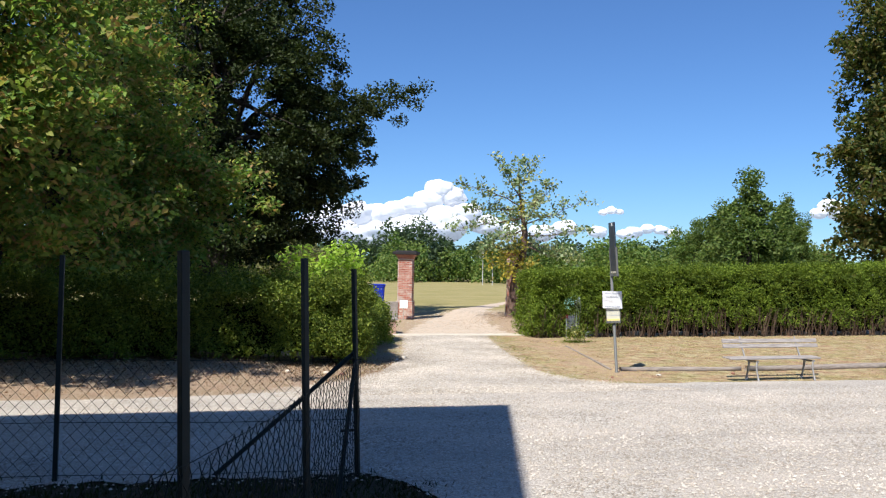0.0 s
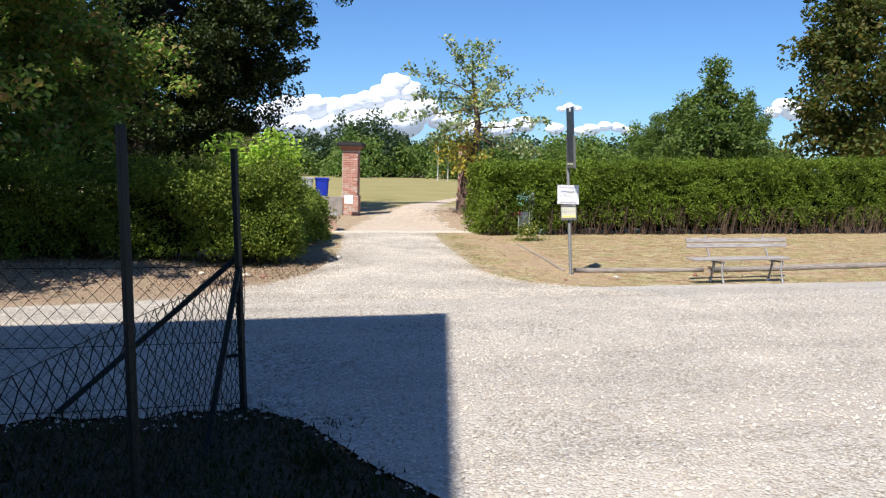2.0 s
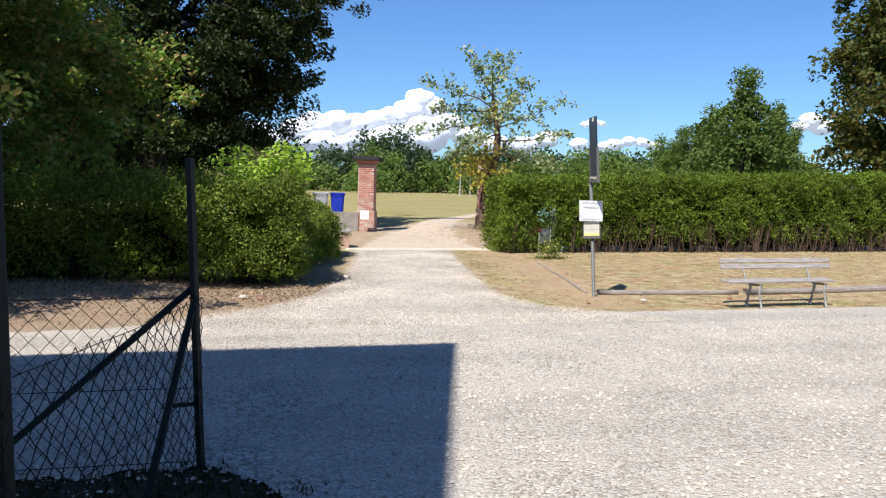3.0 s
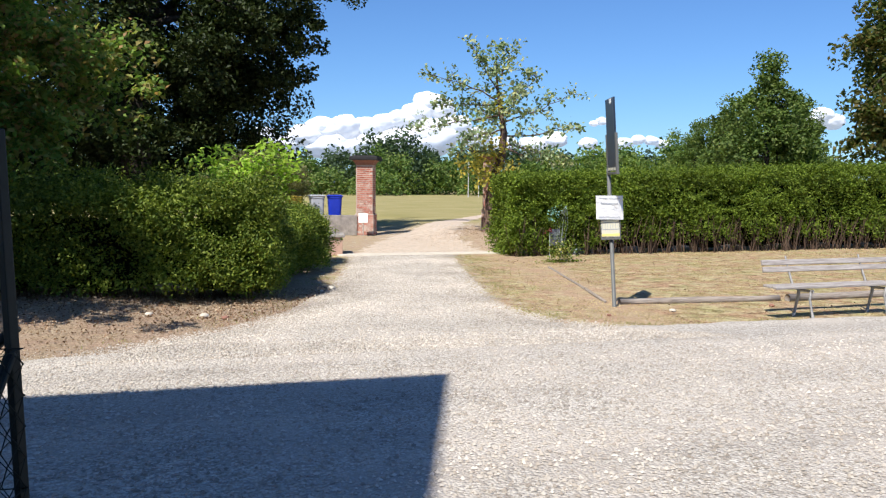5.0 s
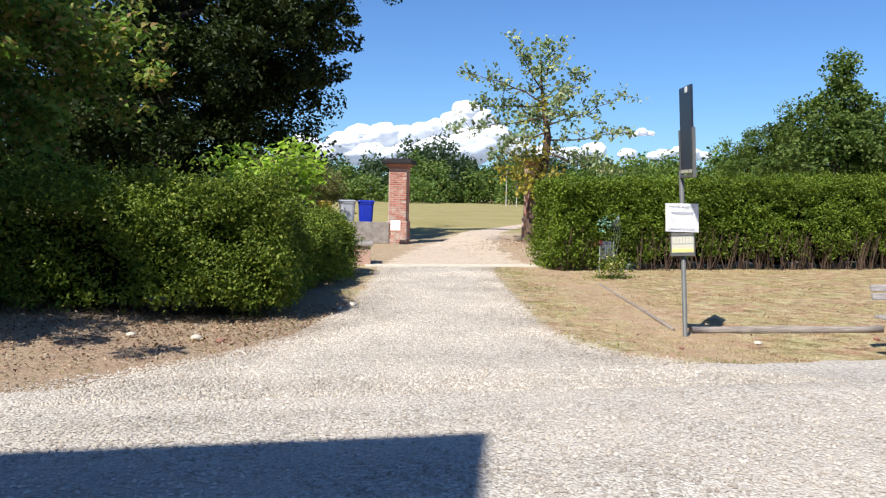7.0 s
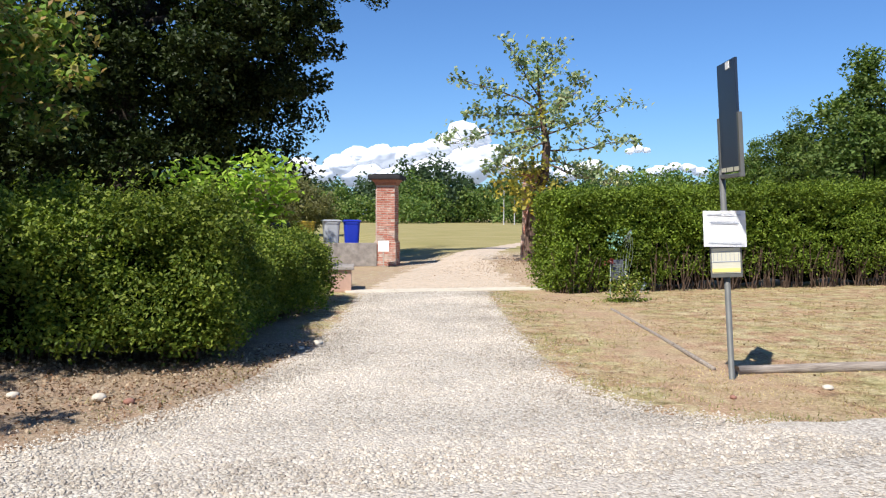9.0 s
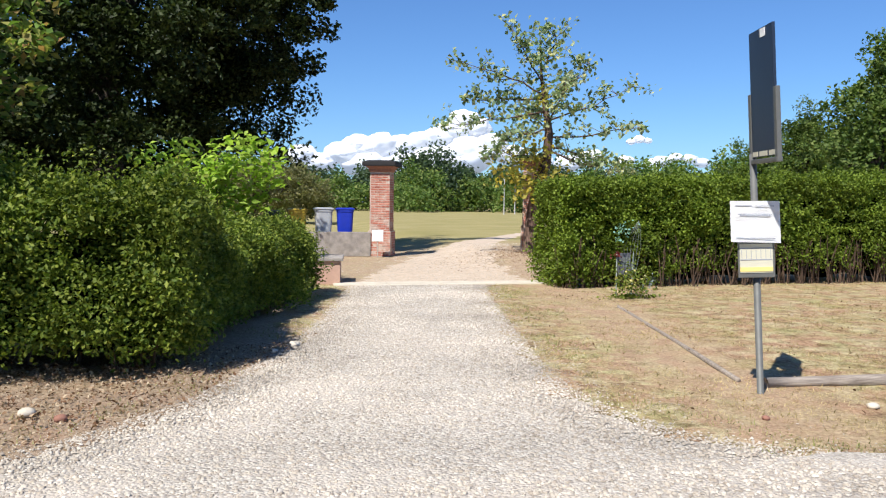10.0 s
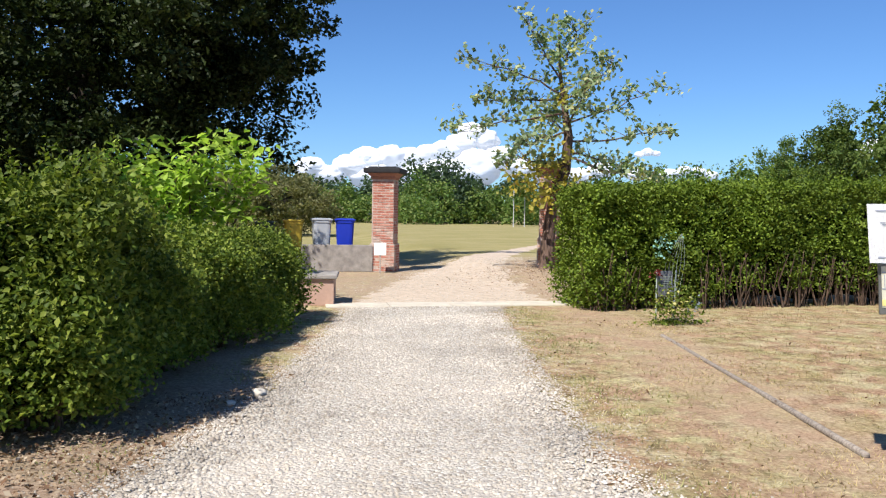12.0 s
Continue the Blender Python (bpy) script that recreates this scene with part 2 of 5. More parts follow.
MORTAR = plain_material("lime_mortar", (0.46, 0.37, 0.315), 0.95, 0, 0.25, 12, 0.006)
CAP = plain_material("dark_stone_cap", (0.024, 0.023, 0.025), 0.8, 0, 0.3, 10, 0.004)
TERRA = plain_material("corbel_terracotta", (0.30, 0.15, 0.11), 0.9, 0, 0.25, 14, 0.004)
CONCRETE = plain_material("weathered_concrete", (0.29, 0.26, 0.235), 0.92, 0, 0.5, 5, 0.005)
KERB = plain_material("pale_kerb", (0.56, 0.50, 0.41), 0.92, 0, 0.22, 4, 0.004)
PLASTER = plain_material("pink_plaster", (0.46, 0.30, 0.23), 0.92, 0, 0.18, 7, 0.004)
FENCE_GREEN = plain_material("dark_green_paint", (0.006, 0.010, 0.008), 0.55, 0.0, 0.3, 20, 0.001)
GREY_STEEL = plain_material("grey_painted_steel", (0.135, 0.137, 0.13), 0.5, 0.2, 0.15, 12, 0.001)
NAVY = plain_material("dark_blue_panel", (0.018, 0.028, 0.052), 0.35, 0.0, 0.15, 3, 0.0005, 0.4)
PAPER = plain_material("white_paper", (0.86, 0.86, 0.86), 0.7, 0, 0.03, 6, 0.001)
CREAM = plain_material("cream_paper", (0.56, 0.54, 0.43), 0.6, 0, 0.05, 6, 0.0005)
INK = plain_material("grey_print", (0.30, 0.32, 0.38), 0.7, 0, 0.1, 6, 0.0003)
SUNNY = plain_material("yellow_print", (0.726, 0.598, 0.220), 0.6, 0, 0.08, 6, 0.0003)
BLUE_BIN = plain_material("blue_plastic", (0.012, 0.035, 0.42), 0.45, 0, 0.1, 4, 0.001, 0.4)
GREY_BIN = plain_material("pale_grey_plastic", (0.42, 0.44, 0.47), 0.5, 0, 0.08, 4, 0.001, 0.4)
YELLOW_BIN = plain_material("yellow_plastic", (0.42, 0.30, 0.03), 0.5, 0, 0.1, 4, 0.001, 0.4)
DARK_BIN = plain_material("dark_green_plastic", (0.015, 0.03, 0.025), 0.5, 0, 0.1, 4, 0.001, 0.4)
RUBBER = plain_material("black_rubber", (0.02, 0.02, 0.02), 0.8)
BENCH_WOOD = wood_material("greyed_bench_wood", (0.22, 0.19, 0.17), (0.46, 0.42, 0.39))
LOG_WOOD = wood_material("greyed_log_wood", (0.15, 0.12, 0.10), (0.38, 0.33, 0.28))
IRON = plain_material("grey_cast_iron", (0.30, 0.29, 0.28), 0.6, 0.3, 0.25, 25, 0.002)
PLAQUE = plain_material("grey_plaque", (0.10, 0.10, 0.11), 0.5, 0, 0.2, 9, 0.001)
FILM = plain_material("weathered_wire", (0.22, 0.25, 0.22), 0.5, 0.3, 0.2, 9, 0.001)
RED_PETAL = leaf_material("red_petals", [(0.16, 0.03, 0.03), (0.26, 0.05, 0.05)], 0.2)
BLUE_PETAL = leaf_material("blue_petals", [(0.24, 0.28, 0.36), (0.4, 0.45, 0.5)], 0.2)
GOLD_PETAL = leaf_material("yellow_petals", [(0.40, 0.38, 0.10), (0.55, 0.50, 0.2)], 0.2)
TEAL_PETAL = leaf_material("teal_petals", [(0.15, 0.35, 0.28), (0.3, 0.5, 0.4)], 0.2)
# haze of the distance is mixed into this bluish base colour
HILL = plain_material("hazed_hills", (0.13, 0.19, 0.26), 1.0, 0, 0.15, 0.004, 0.0, 0.0)
PALE_WALL = plain_material("far_pale_wall", (0.62, 0.62, 0.60), 0.9, 0, 0.1, 0.2, 0.0)
HOUSE = plain_material("house_render", (0.55, 0.42, 0.28), 0.95, 0, 0.12, 0.8, 0.003)
ROOF = plain_material("roof_tiles", (0.32, 0.14, 0.09), 0.9, 0, 0.2, 2, 0.005)


def cloud_material():
    """Bright water droplets; a weak added glow stands in for light scattered in the folds."""
    mat, nt = nodes_of("cumulus")
    finish(nt, (0.80, 0.80, 0.82), 1.0, 0, None, 0, 0.0, 0.35)
    p = nt.nodes["Principled BSDF"]
    p.inputs["Emission Color"].default_value, p.inputs["Emission Strength"].default_value = (0.80, 0.87, 1.0, 1), 0.20
    return mat


CLOUD = cloud_material()


# ---- building tools ----
rng = np.random.default_rng(7)


def mesh_np(name, V, F, material):
    """A mesh from arrays of places and of faces that all have the same number of corners."""
    V, F = np.asarray(V, dtype=np.float32), np.asarray(F, dtype=np.int32)
    me = bpy.data.meshes.new(name)
    k = F.shape[1]
    me.vertices.add(len(V))
    me.vertices.foreach_set("co", V.ravel())
    me.loops.add(F.size)
    me.loops.foreach_set("vertex_index", F.ravel())
    me.polygons.add(len(F))
    me.polygons.foreach_set("loop_start", np.arange(0, F.size, k, dtype=np.int32))
    me.update(calc_edges=True)
    me.validate()
    me.materials.append(material)
    return me


def under(ob, parent):
    if parent is not None:
        ob.parent = parent
    return ob


def part_np(name, V, F, material, parent, label="", smooth=False, kind=""):
    me = mesh_np(name, V, F, material)
    if smooth:
        me.polygons.foreach_set("use_smooth", np.ones(len(me.polygons), dtype=bool))
    return tagged(under(new(name, me), parent), label, kind=kind)


def part(name, bm, material, parent, label="", smooth=False):
    """Links a bmesh as one mesh object under a thing or a part."""
    bmesh.ops.recalc_face_normals(bm, faces=bm.faces)
    me = bpy.data.meshes.new(name)
    bm.to_mesh(me)
    bm.free()
    me.materials.append(material)
    if smooth:
        me.polygons.foreach_set("use_smooth", np.ones(len(me.polygons), dtype=bool))
    return tagged(under(new(name, me), parent), label)


def thing(name, m, label, category, group="", kind=""):
    ob = new(name)
    ob.empty_display_size = 0.2
    ob.matrix_world = m
    return tagged(ob, label, category, group, kind)


def add_box(bm, size, m=None, bevel=0.0):
    """A box of that size, its base at z = 0 of the pose m."""
    m = m or Matrix()
    g = bmesh.ops.create_cube(bm, size=1.0, matrix=m @ Matrix.Translation((0, 0, size[2] / 2)) @ Matrix.Diagonal((*size, 1)))
    if bevel:
        edges = list({e for v in g["verts"] for e in v.link_edges})
        bmesh.ops.bevel(bm, geom=edges, offset=bevel, segments=2, affect="EDGES", profile=0.6)
    return bm


def box(size, m=None, bevel=0.0):
    return add_box(bmesh.new(), size, m, bevel)


def tube(points, radii, sides=8, ends=True):
    """Arrays of a tapered tube along points."""
    P = [Vector(p) for p in points]
    V, F = [], []
    for i, p in enumerate(P):
        d = (P[min(i + 1, len(P) - 1)] - P[max(i - 1, 0)]).normalized()
        side = d.cross(Vector((0.31, 0.17, 0.93)) if abs(d.z) < 0.9 else Vector((1, 0.1, 0))).normalized()
        up = side.cross(d)
        for k in range(sides):
            a = 2 * math.pi * k / sides
            V.append(p + (side * math.cos(a) + up * math.sin(a)) * radii[i])
    for i in range(len(P) - 1):
        for k in range(sides):
            a, b = i * sides + k, i * sides + (k + 1) % sides
            F.append((a, b, b + sides, a + sides))
    if ends:
        for base in (0, (len(P) - 1) * sides):
            c = len(V)
            V.append(P[0] if base == 0 else P[-1])
            for k in range(0, sides, 2):
                F.append((base + k, base + (k + 1) % sides, base + (k + 2) % sides, c))
    return np.array([tuple(v) for v in V]), np.array(F)


def joined(pieces):
    V, F, n = [], [], 0
    for v, f in pieces:
        V.append(v)
        F.append(f + n)
        n += len(v)
    return np.concatenate(V), np.concatenate(F)


def leaf_arrays(C, size, up=0.35, aspect=0.55, droop=0.0):
    """Folded four-cornered leaves at places C. up: how much they tend to face the sky."""
    n = len(C)
    s = np.asarray(size) * rng.uniform(0.65, 1.35, n)
    N = rng.normal(size=(n, 3))
    N /= np.linalg.norm(N, axis=1)[:, None]
    N[:, 2] = np.abs(N[:, 2]) * (1 - up) + up
    N /= np.linalg.norm(N, axis=1)[:, None]
    D = rng.normal(size=(n, 3))
    D[:, 2] -= droop
    D -= (D * N).sum(1)[:, None] * N
    D /= np.linalg.norm(D, axis=1)[:, None]
    S = np.cross(N, D)
    fold = rng.uniform(0.05, 0.25, n)
    base, tip = C - D * s[:, None] * 0.5, C + D * s[:, None] * 0.5
    w = (s * aspect * 0.5)[:, None]
    lift = N * (s * fold)[:, None]
    V = np.stack([base, C - S * w + lift, tip, C + S * w + lift], 1).reshape(-1, 3)
    i = np.arange(n)[:, None] * 4
    F = np.concatenate([i + np.array([[0, 1, 2]]), i + np.array([[0, 2, 3]])], 1).reshape(-1, 3)
    return V, F


def ball(n):
    """Places in a ball of radius 1, denser towards its skin."""
    d = rng.normal(size=(n, 3))
    return d / np.linalg.norm(d, axis=1)[:, None] * (rng.uniform(0, 1, n) ** 0.45)[:, None]


def wavy(x, y, k=0):
    """A smooth wander between about -1 and 1."""
    return (np.sin(1.7 * x + 0.9 * y + k) + np.sin(0.63 * x - 1.31 * y + 2.1 * k + 1) + np.sin(3.9 * x + 2.7 * y + 0.7 * k)) / 3


def ease(v, a, b):
    t = np.clip((v - a) / (b - a), 0, 1)
    return t * t * (3 - 2 * t)


def rise(x, y):
    """Height of the ground."""
    x, y = np.asarray(x, dtype=float), np.asarray(y, dtype=float)
    z = 0.28 * ease(-y, -4.3, 0.5)
    z = z + 0.2 * ease(x, 7.6, 9.6) * ease(y, 23.4, 27.0)
    z = z + 0.12 * ease(x, 2.0, -0.5) * ease(y, 12.6, 14.5) * (1 - ease(y, 30, 40))
    return z


# ---- ground ----
def build_ground():
    inner_x, inner_y = np.arange(-16, 34.01, 0.25), np.arange(-10, 40.01, 0.25)
    outer = np.array([6, 15, 30, 60, 120, 250, 600, 1500, 3200], dtype=float)
    X = np.concatenate([-16 - outer[::-1], inner_x, 34 + outer])
    Y = np.concatenate([-10 - outer[::-1], inner_y, 40 + outer])
    gx, gy = np.meshgrid(X, Y)
    near = (np.abs(gx - 9) < 25) & (np.abs(gy - 15) < 25)
    gz = rise(gx, gy) + np.where(near, 0.010 * wavy(gx * 2.1, gy * 2.3, 3) - 0.004, -0.01)
    V = np.stack([gx, gy, gz], -1).reshape(-1, 3)
    r, c = np.meshgrid(np.arange(len(Y) - 1), np.arange(len(X) - 1), indexing="ij")
    a = (r * len(X) + c).ravel()
    F = np.stack([a, a + 1, a + 1 + len(X), a + len(X)], 1)
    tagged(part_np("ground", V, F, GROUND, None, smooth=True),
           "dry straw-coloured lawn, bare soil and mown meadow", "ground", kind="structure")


DRIVE_Y = np.array([11.6, 12.3, 12.9, 13.5, 14.2, 15.0, 16.2, 18.5, 21.2, 22.1])
DRIVE_L = np.array([0.0, 0.7, 1.5, 2.15, 2.65, 2.95, 3.4, 3.95, 4.47, 4.6])
DRIVE_R = np.array([8.2, 6.9, 6.2, 5.9, 5.82, 5.9, 6.1, 6.5, 7.05, 7.3])


def road_near(x):
    """Near edge of the gravel, where the grass under the fence begins."""
    return np.where(x < 1.4, 7.12, np.interp(x, [1.4, 1.66, 1.80, 2.0, 2.35, 2.8], [7.12, 6.95, 6.5, 5.9, 5.0, -9.0])) + 0.12 * wavy(x * 3, x, 1)


def road_far(x):
    return np.interp(x, [-16, -1, 1, 2, 6.4, 12, 34], [11.3, 11.6, 11.95, 12.3, 12.3, 12.25, 12.3]) + 0.07 * wavy(x * 2.3, x * 0.4, 5)


def strip(A, B, across, sink=0.0):
    """A sheet between two edges, given as arrays of places; its edges dip by sink."""
    t = np.linspace(0, 1, across + 1)[None, :, None]
    P = A[:, None, :] * (1 - t) + B[:, None, :] * t
    n = len(A)
    P[..., 2] += rise(P[..., 0], P[..., 1]) - sink * np.abs(2 * t[..., 0] - 1) ** 6
    r, c = np.meshgrid(np.arange(n - 1), np.arange(across), indexing="ij")
    a = (r * (across + 1) + c).ravel()
    return P.reshape(-1, 3), np.stack([a, a + 1, a + across + 2, a + across + 1], 1)


def build_road():
    x = np.arange(-16, 34, 0.08)
    z = np.full_like(x, 0.016)
    V, F = strip(np.stack([x, road_near(x), z], 1), np.stack([x, road_far(x), z], 1), 40)
    tagged(part_np("road", V, F, GRAVEL, None, smooth=True), "pale gravel road with packed wheel tracks", "road", kind="structure")
    y = np.arange(11.6, 22.15, 0.08)
    z = np.interp(y, [11.6, 12.3], [0.006, 0.021])
    l = np.interp(y, DRIVE_Y, DRIVE_L) + 0.12 + 0.10 * wavy(y * 2.5, y, 2) + 0.05 * wavy(y * 9, y, 7)
    r = np.interp(y, DRIVE_Y, DRIVE_R) - 0.12 + 0.12 * wavy(y * 2.1, y, 4) + 0.06 * wavy(y * 8, y, 9)
    V, F = strip(np.stack([l, y, z], 1), np.stack([r, y, z], 1), 24, 0.042)
    tagged(part_np("drive", V, F, GRAVEL, None, smooth=True), "pale gravel drive leading to a gateway", "road", kind="structure")


def build_track():
    """Sandy wheel track from the threshold through the gateway, fading into the meadow."""
    y = np.arange(22.75, 44.0, 0.1)
    mid = np.interp(y, [22.7, 26, 29.5, 34, 44], [6.6, 7.3, 8.3, 10.2, 15.5])
    half = np.interp(y, [22.7, 26, 29.5, 33, 44], [1.9, 1.5, 1.25, 0.9, 0.25]) + 0.22 * wavy(y * 2.2, y, 3) + 0.10 * wavy(y * 6.2, y, 5)
    z = np.full_like(y, 0.014)
    V, F = strip(np.stack([mid - half, y, z], 1), np.stack([mid + half * 0.95, y, z], 1), 16, 0.034)
    tagged(part_np("track", V, F, SAND, None, smooth=True), "sandy worn track through the gateway", "road", kind="structure")


def pebbles(n, x, y, size):
    """Arrays of rough little stones."""
    base = np.array([[1, 0, -0.3], [0, 1, -0.3], [-1, 0, -0.3], [0, -1, -0.3], [0.1, 0, 0.75]], dtype=float)
    tri = np.array([[0, 1, 4], [1, 2, 4], [2, 3, 4], [3, 0, 4]])
    P = base[None] * rng.uniform(0.6, 1.3, (n, 5, 1)) * np.stack([np.ones(n), rng.uniform(0.6, 1, n), rng.uniform(0.5, 0.9, n)], 1)[:, None]
    a = rng.uniform(0, 2 * np.pi, n)
    ca, sa = np.cos(a)[:, None], np.sin(a)[:, None]
    Q = np.stack([P[..., 0] * ca - P[..., 1] * sa, P[..., 0] * sa + P[..., 1] * ca, P[..., 2]], -1) * (size / 2)[:, None, None]
    Q[..., 0] += x[:, None]
    Q[..., 1] += y[:, None]
    Q[..., 2] += (rise(x, y) + np.where(y < 11.5, 0.019, 0.010) + size * 0.14)[:, None]
    F = (np.arange(n)[:, None, None] * 5 + tri[None]).reshape(-1, 3)
    return Q.reshape(-1, 3), F


def cobbles(n, x, y, size, sink):
    """Arrays of flat-topped angular stones."""
    a = np.arange(4) * np.pi / 2
    base = np.concatenate([np.stack([np.cos(a), np.sin(a), np.full(4, -0.35)], 1), np.stack([0.62 * np.cos(a + 0.35), 0.62 * np.sin(a + 0.35), np.full(4, 0.55)], 1)])
    quad = np.array([[0, 1, 5, 4], [1, 2, 6, 5], [2, 3, 7, 6], [3, 0, 4, 7], [4, 5, 6, 7]])
    P = base[None] * rng.uniform(0.65, 1.25, (n, 8, 1)) * np.stack([np.ones(n), rng.uniform(0.55, 1, n), rng.uniform(0.35, 0.7, n)], 1)[:, None]
    t = rng.uniform(0, 2 * np.pi, n)
    ca, sa = np.cos(t)[:, None], np.sin(t)[:, None]
    Q = np.stack([P[..., 0] * ca - P[..., 1] * sa, P[..., 0] * sa + P[..., 1] * ca, P[..., 2]], -1) * (size / 2)[:, None, None]
    Q[..., 0] += x[:, None]
    Q[..., 1] += y[:, None]
    Q[..., 2] += (rise(x, y) + 0.018 - sink + size * 0.10)[:, None]
    return Q.reshape(-1, 3), (np.arange(n)[:, None, None] * 8 + quad[None]).reshape(-1, 4)


def build_pebbles():
    y = 11.5 + 10.6 * rng.uniform(0, 1, 56000) ** 1.45
    l, r = np.interp(y, DRIVE_Y, DRIVE_L), np.interp(y, DRIVE_Y, DRIVE_R)
    f = np.where(rng.uniform(size=len(y)) < 0.86, rng.uniform(0.02, 0.98, len(y)), rng.choice([0.02, 0.98], len(y)) + rng.normal(size=len(y)) * 0.07)
    x = l + (r - l) * f
    edge = ease(np.abs(2 * f - 1), 0.72, 1.0)
    V, F = cobbles(len(x), x, y, (0.014 + 0.030 * rng.uniform(0, 1, len(x)) ** 1.7) * (1 - 0.5 * edge), 0.020 * edge)
    tagged(part_np("loose_stones", V, F, PEBBLE, None), "pale angular crushed stones covering the drive", "gravel", kind="stuff")
    n = 95000
    x, y = rng.uniform(-2.0, 11, n), rng.uniform(3.4, 12.5, n)
    ok = (y > road_near(x) - 0.15 * np.abs(rng.normal(size=n))) & (y < road_far(x) + 0.12 * np.abs(rng.normal(size=n)))
    ok &= rng.uniform(size=n) < np.clip(1.1 - 0.55 * ease(y, 10.6, 11.2), 0, 1)
    y2 = rng.uniform(11.8, 22, 42000)
    l, r = np.interp(y2, DRIVE_Y, DRIVE_L), np.interp(y2, DRIVE_Y, DRIVE_R)
    x2 = l + (r - l) * rng.uniform(0, 1, len(y2)) + rng.normal(size=len(y2)) * 0.22
    y5 = rng.uniform(22.8, 33, 15000)
    x5 = np.interp(y5, [22.7, 26, 29.5, 34], [6.6, 7.3, 8.3, 10.2]) + rng.normal(size=15000) * 0.85
    X, Y = np.concatenate([x[ok], x2, x5]), np.concatenate([y[ok], y2, y5])
    out = (Y > 11.9) & (Y < 22) & ((X < np.interp(Y, DRIVE_Y, DRIVE_L) + 0.1) | (X > np.interp(Y, DRIVE_Y, DRIVE_R) - 0.1))
    keep = ~out | (rng.uniform(size=len(X)) < 0.35)
    X, Y, out = X[keep], Y[keep], out[keep]
    V, F = pebbles(len(X), X, Y, np.where(out, 0.36, np.where(Y < 11.5, 1.05, 0.85)) * (0.010 + 0.034 * rng.uniform(0, 1, len(X)) ** 2.2))
    tagged(part_np("pebbles", V, F, PEBBLE, None), "loose pale pebbles strewn over the gravel", "gravel", kind="stuff")


def blades(x, y, h, lean=0.6):
    n = len(x)
    a = rng.uniform(0, 2 * np.pi, n)
    d = np.stack([np.cos(a), np.sin(a), np.zeros(n)], 1)
    s = np.stack([-np.sin(a), np.cos(a), np.zeros(n)], 1)
    b = np.stack([x, y, rise(x, y) - 0.004], 1)
    w = (h * rng.uniform(0.08, 0.16, n))[:, None]
    tip = b + d * (h * lean * rng.uniform(0.2, 1.4, n))[:, None] + np.array([0, 0, 1.0]) * (h * rng.uniform(0.5, 1.0, n))[:, None]
    V = np.stack([b - s * w, b + s * w, tip], 1).reshape(-1, 3)
    return V, np.arange(3 * n).reshape(-1, 3)


def build_grass():
    n = 170000
    x, y = rng.uniform(5.6, 22, n), rng.uniform(12.2, 23.5, n)
    ok = (x > np.interp(y, DRIVE_Y, DRIVE_R) + 0.1 * rng.normal(size=n)) & (y > road_far(x) + 0.05) & (wavy(x * 1.3, y * 1.7, 9) + 0.6 * wavy(x * 5.1, y * 6.3, 3) + 0.35 * rng.normal(size=n) > -0.05)
    V, F = blades(x[ok], y[ok], rng.uniform(0.012, 0.036, ok.sum()), 1.2)
    tagged(part_np("dry_grass", V, F, BLADE, None), "short dry straw-coloured grass of the lawn", "grass", kind="stuff")
    n = 26000
    x, y = rng.uniform(-3.5, 2.4, n), rng.uniform(2.5, 7.4, n)
    ok = y < road_near(x) + 0.1 * rng.normal(size=n)
    x3, y3 = rng.uniform(4.5, 8.8, 40000), rng.uniform(12.0, 22.4, 40000)
    ok3 = np.abs(x3 - np.interp(y3, DRIVE_Y, DRIVE_R) - 0.22) < (0.2 + 0.5 * wavy(x3 * 2, y3 * 2, 1)) * np.abs(rng.normal(size=40000))
    x4, y4 = rng.uniform(0.6, 4.8, 26000), rng.uniform(12.3, 22.0, 26000)
    ok4 = np.abs(x4 - np.interp(y4, DRIVE_Y, DRIVE_L) + 0.18) < (0.15 + 0.45 * wavy(x4 * 2, y4 * 2, 2)) * np.abs(rng.normal(size=26000))
    tx, ty = rng.uniform(1.6, 4.6, 90), rng.uniform(3.2, 7.3, 90)
    tk = tx - 1.7 < np.abs(rng.normal(size=90)) * 0.12
    x5 = np.repeat(tx[tk], 60) + rng.normal(size=60 * tk.sum()) * 0.07
    y5 = np.repeat(ty[tk], 60) + rng.normal(size=60 * tk.sum()) * 0.07
    x6, y6 = rng.uniform(6.2, 12, 30), 12.35 + rng.normal(size=30) * 0.12
    x6 = np.repeat(x6, 25) + rng.normal(size=750) * 0.14
    y6 = np.repeat(y6, 25) + rng.normal(size=750) * 0.04
    X, Y = np.concatenate([x3[ok3], x4[ok4], x6]), np.concatenate([y3[ok3], y4[ok4], y6])
    V, F = blades(X, Y, rng.uniform(0.015, 0.045, len(X)), 1.1)
    tagged(part_np("edge_grass", V, F, BLADE_OLIVE, None), "sparse dry grass along the gravel's edges", "grass", kind="stuff")
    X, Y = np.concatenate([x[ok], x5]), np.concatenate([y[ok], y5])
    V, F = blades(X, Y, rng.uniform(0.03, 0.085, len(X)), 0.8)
    tagged(part_np("green_grass", V, F, BLADE_GREEN, None), "short green grass under the fence, darkened for shade", "grass", kind="stuff")


